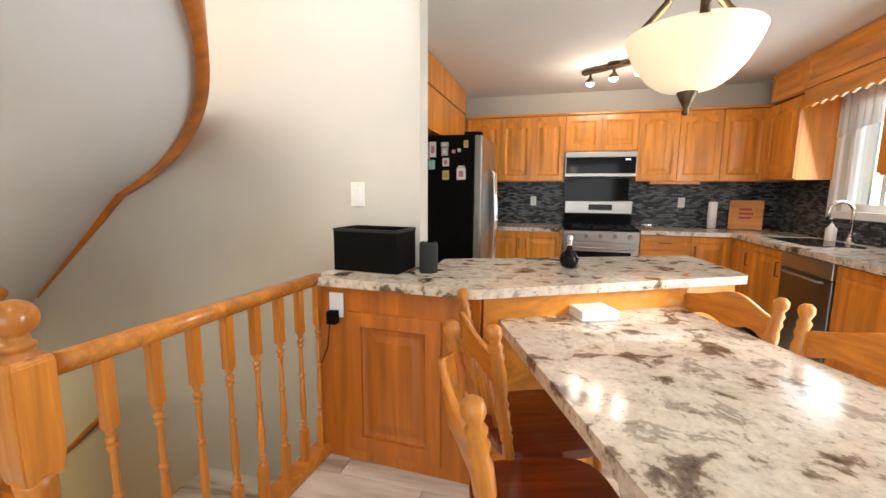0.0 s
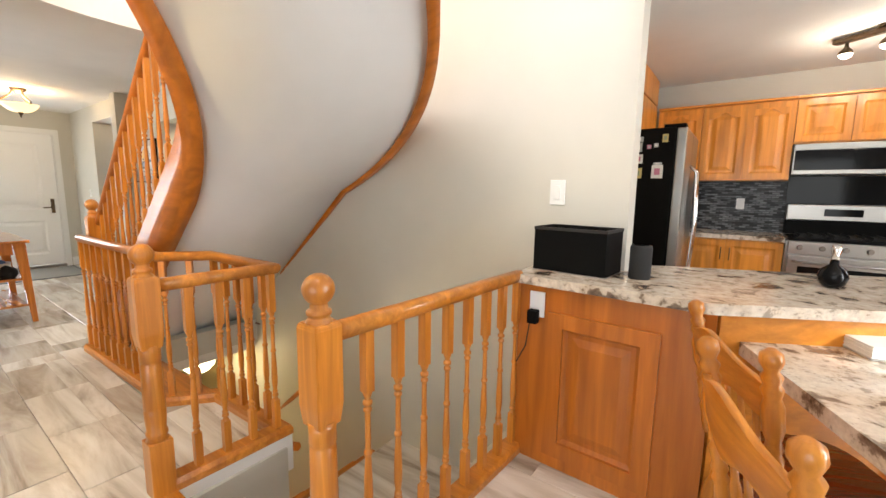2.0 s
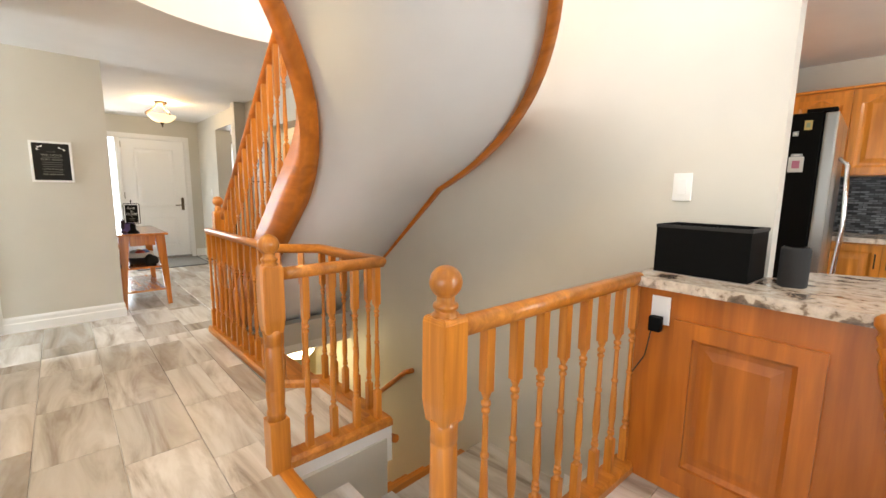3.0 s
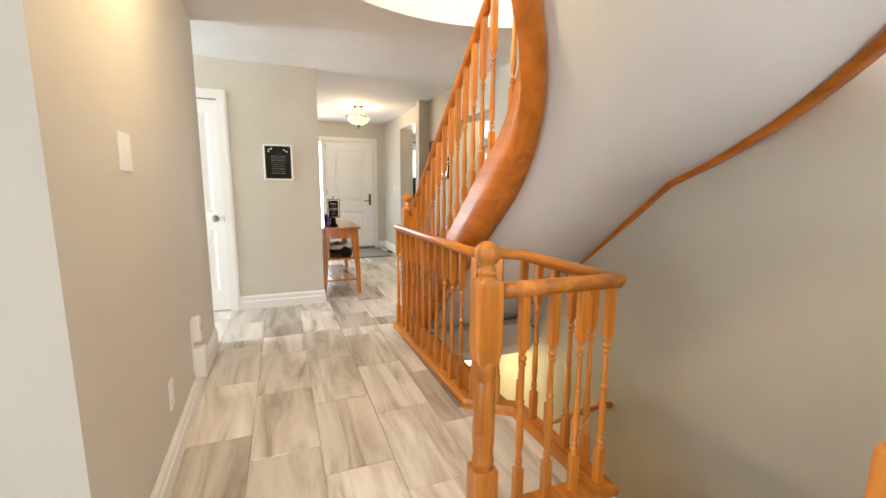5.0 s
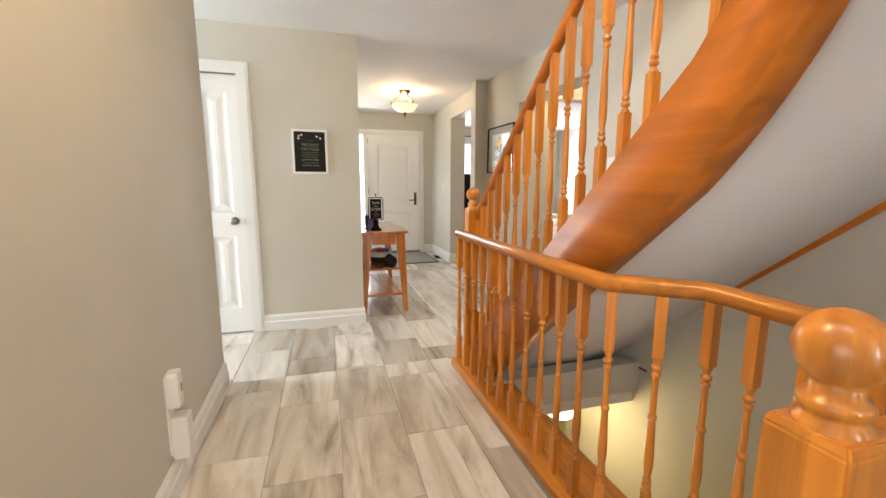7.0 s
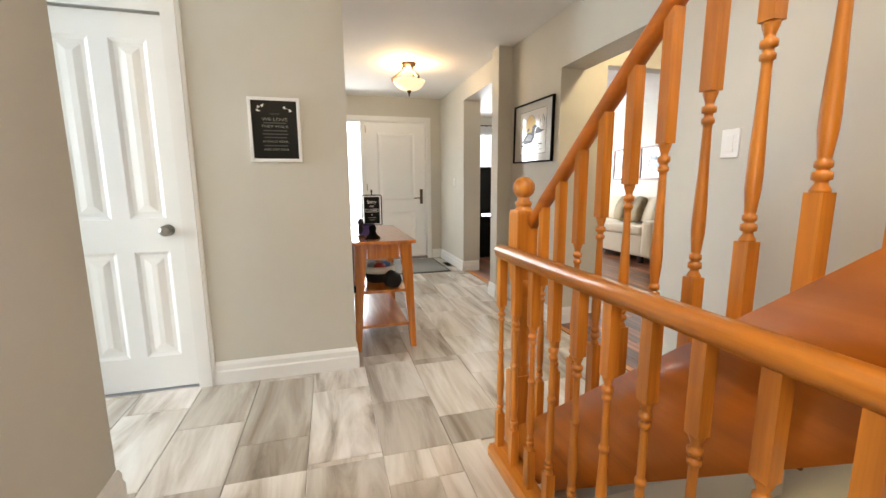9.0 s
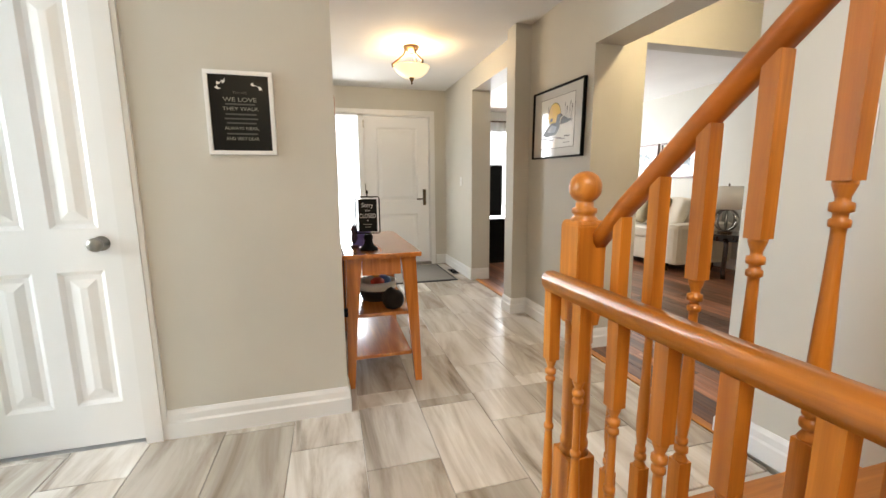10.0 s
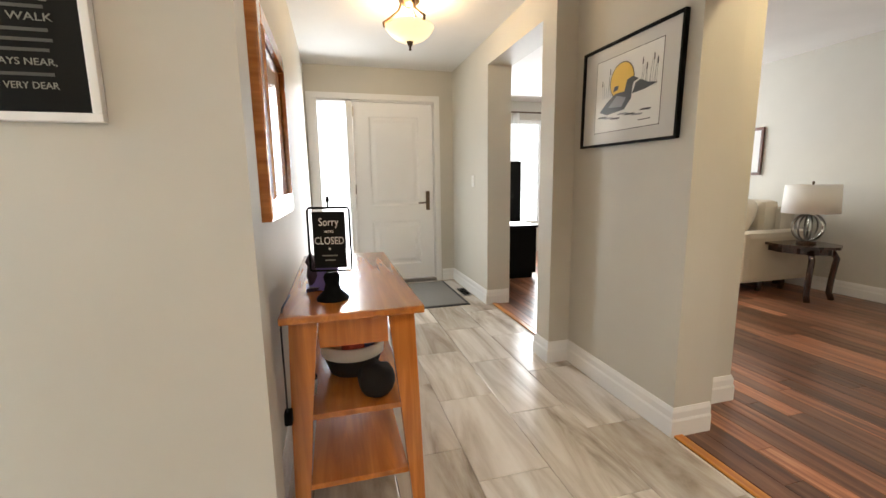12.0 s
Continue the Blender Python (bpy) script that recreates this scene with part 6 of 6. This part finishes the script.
    for x, w in ((-8.80, 0.31), (-8.08, 0.36)):
        t = thing("framed_print", "brown framed winter landscape print with white mount", "picture", pose(x, 5.20, 1.46, 90, 0, 0), "living room prints")
        h, k = 0.27, 0.03
        bm = bmesh.new()
        for b in ((-w, -h, w, -h + k), (-w, h - k, w, h), (-w, -h + k, -w + k, h - k), (w - k, -h + k, w, h - k)):
            box(bm, b[0], b[1], 0.0, b[2], b[3], 0.025, bev=0.003)
        part("frame", bm, brown, t)
        part("mount", bx(-w + k, -h + k, 0.0, w - k, h - k, 0.008), PICGLASS, t)
        sc = mat("winter_print", (0.3, 0.36, 0.38), 0.3)
        n = node(sc, "ShaderNodeTexNoise", Scale=16.0, Detail=6.0)
        link(sc, coords(sc, (1, 1, 1)), n.inputs["Vector"])
        r = ramp(sc, [(0.35, (0.06, 0.08, 0.09)), (0.5, (0.3, 0.36, 0.38)), (0.65, (0.7, 0.74, 0.75))])
        link(sc, n.outputs["Fac"], r.inputs["Fac"])
        link(sc, r.outputs[0], sc.node_tree.nodes["Principled BSDF"].inputs["Base Color"])
        part("print", bx(-w * 0.55, -h * 0.5, 0.008, w * 0.55, h * 0.5, 0.0095), sc, t)
    tv = thing("television", "black flat screen television seen nearly edge on", "television", pose(-8.62, 2.15, 0.625, 0, 0, -4))
    part("screen", bx(-0.03, -0.02, 0.05, 0.03, 0.42, 0.77, bev=0.01), BLACK, tv)
    part("glass", bx(0.03, 0.01, 0.08, 0.033, 0.39, 0.74), BLACKGLASS, tv)
    part("stand", bx(-0.10, 0.10, 0.0, 0.10, 0.32, 0.02, bev=0.006), BLACK, tv)
    part("neck", bx(-0.02, 0.18, 0.02, 0.02, 0.24, 0.06), BLACK, tv)
    st = thing("tv_stand", "low black television stand on the hardwood floor", "stand", pose(-8.66, 2.06, 0))
    part("body", bx(-0.22, 0.0, 0.06, 0.22, 0.66, 0.61, bev=0.008), BLACK, st)
    part("top", bx(-0.235, 0.0, 0.61, 0.235, 0.675, 0.645, bev=0.006), BLACKGLASS, st)
    part("plinth", bx(-0.20, 0.03, 0.0, 0.20, 0.62, 0.06), BLACK, st)
    rod = thing("curtain_rod", "dark curtain rod with ball ends over the window", "curtain rod")
    part("rod", tube(bmesh.new(), [(-10.14, 2.45, 2.24), (-10.14, 5.05, 2.24)], 0.012, 10), BRONZE, rod)
    for y in (2.50, 5.0):
        part("bracket", tube(bmesh.new(), [(-10.25, y, 2.24), (-10.14, y, 2.24)], 0.008, 8), BRONZE, rod)
    for y0, y1 in ((2.5, 3.3), (4.2, 5.0)):
        bm = bmesh.new()
        cols = []
        n = 44
        for i in range(n + 1):
            y = y0 + (y1 - y0) * i / n
            x = -10.14 + 0.03 * math.sin(i * 0.95)
            cols.append([bm.verts.new((x, y, 0.03)), bm.verts.new((x, y, 2.23)), bm.verts.new((x + 0.003, y, 2.23)), bm.verts.new((x + 0.003, y, 0.03))])
        for a, b in zip(cols, cols[1:]):
            for k in range(4):
                bm.faces.new((a[k], a[(k + 1) % 4], b[(k + 1) % 4], b[k])).smooth = True
        single("curtain", bm, SHEER, "sheer white full length curtain", "curtain", group="living room curtains")


living()

# ---- floor pieces ----


def clip(poly, a, b):
    """Keeps the part of a polygon to the left of the line from a to b."""
    out = []
    side = lambda p: (b[0] - a[0]) * (p[1] - a[1]) - (b[1] - a[1]) * (p[0] - a[0])
    for i, p in enumerate(poly):
        q = poly[(i + 1) % len(poly)]
        s, t = side(p), side(q)
        if s >= 0:
            out.append(p)
        if (s > 0 > t) or (s < 0 < t):
            k = s / (s - t)
            out.append((p[0] + k * (q[0] - p[0]), p[1] + k * (q[1] - p[1])))
    return out


def piece(name, poly, z0, z1, material, parent, c=0.0025):
    """One flat piece with a small chamfer round its top."""
    cx, cy = sum(p[0] for p in poly) / len(poly), sum(p[1] for p in poly) / len(poly)
    loc = [(x - cx, y - cy) for x, y in poly]
    shrink = lambda p: (p[0] - math.copysign(min(c, abs(p[0])), p[0]), p[1] - math.copysign(min(c, abs(p[1])), p[1]))
    verts = [(x, y, z0) for x, y in loc] + [(x, y, z1 - c * 0.6) for x, y in loc] + [(*shrink(p), z1) for p in loc]
    n = len(loc)
    faces = [tuple(range(2 * n, 3 * n))]
    for k in (0, 1):
        faces += [(k * n + i, k * n + (i + 1) % n, (k + 1) * n + (i + 1) % n, (k + 1) * n + i) for i in range(n)]
    me = bpy.data.meshes.new(name)
    me.from_pydata(verts, [], faces)
    me.materials.append(material)
    ob = new(name, me)
    ob.location = (cx, cy, 0)
    ob.parent = parent
    return ob


def tiles():
    """Running-bond tiles, 0.3 by 0.6 m, cut to the rooms and the stairwell edge."""
    ccw = lambda *p: list(p)
    regions = [
        ccw((-8.68, 0.15), (-5.04, 0.15), (-5.04, 1.80), (-8.68, 1.80)),
        ccw((-5.04, -3.3), (-4.14, -3.3), (-4.14, 1.80), (-5.04, 1.80)),
        ccw((-4.14, -0.69), (-1.84, -0.627), (-1.84, 0.46), (-4.14, 0.46)),
        ccw((-4.14, 0.46), (-1.87, 0.46), (-1.87, RAIL_Y), (-4.14, RAIL_Y)),
        ccw((-2.63, RAIL_Y), (-1.87, RAIL_Y), (-1.87, 0.98), (-2.46, 0.97)),
        ccw((-1.84, -2.0), (2.535, -2.0), (2.535, 0.46), (-1.84, 0.46)),
        ccw((-0.86, 0.46), (2.535, 0.46), (2.535, 2.4), (-0.86, 2.4)),
        ccw((-1.1, 2.4), (2.535, 2.4), (2.535, 5.1), (-1.1, 5.1)),
    ]
    g = 0.0014
    for reg in regions:
        xs, ys = [p[0] for p in reg], [p[1] for p in reg]
        j0, j1 = math.floor((min(ys) + 0.045) / 0.305) - 1, math.ceil((max(ys) + 0.045) / 0.305) + 1
        for j in range(j0, j1):
            y = -0.045 + 0.305 * j
            off = (0.21 * j) % 0.61 + 0.1
            i0, i1 = math.floor((min(xs) - off) / 0.61) - 1, math.ceil((max(xs) - off) / 0.61) + 1
            for i in range(i0, i1):
                x = off + 0.61 * i
                poly = [(x + g, y + g), (x + 0.61 - g, y + g), (x + 0.61 - g, y + 0.305 - g), (x + g, y + 0.305 - g)]
                for k in range(len(reg)):
                    poly = clip(poly, reg[k], reg[(k + 1) % len(reg)])
                    if len(poly) < 3:
                        break
                if len(poly) >= 3:
                    area2 = sum(p[0] * q[1] - q[0] * p[1] for p, q in zip(poly, poly[1:] + poly[:1]))
                    if area2 > 0.004:
                        piece("tile", poly, -0.010, 0.0, TILE, FLOOR)


tiles()


def planks():
    rnd = random.Random(7)
    y = 1.86
    while y < 5.2:
        x = -10.25 - rnd.uniform(0, 0.9)
        while x < -3.6:
            l = rnd.uniform(0.7, 1.5)
            a, b = max(x, -10.25), min(x + l, -3.6)
            if b - a > 0.05:
                piece("plank", [(a + 0.0008, y + 0.0008), (b - 0.0008, y + 0.0008), (b - 0.0008, y + 0.0992), (a + 0.0008, y + 0.0992)], -0.010, 0.0, PLANK, FLOOR_LIVING, 0.0015)
            x += l
        y += 0.10


planks()
setting("trim_threshold", bx(-5.40, 1.80, 0.0, -4.38, 1.845, 0.010, bev=0.004), OAK_X, "oak threshold strip between tile and hardwood", "trim")
setting("trim_threshold_foyer", bx(-7.57, 1.80, 0.0, -6.41, 1.845, 0.010, bev=0.004), OAK_X, "oak threshold strip into the living room", "trim")
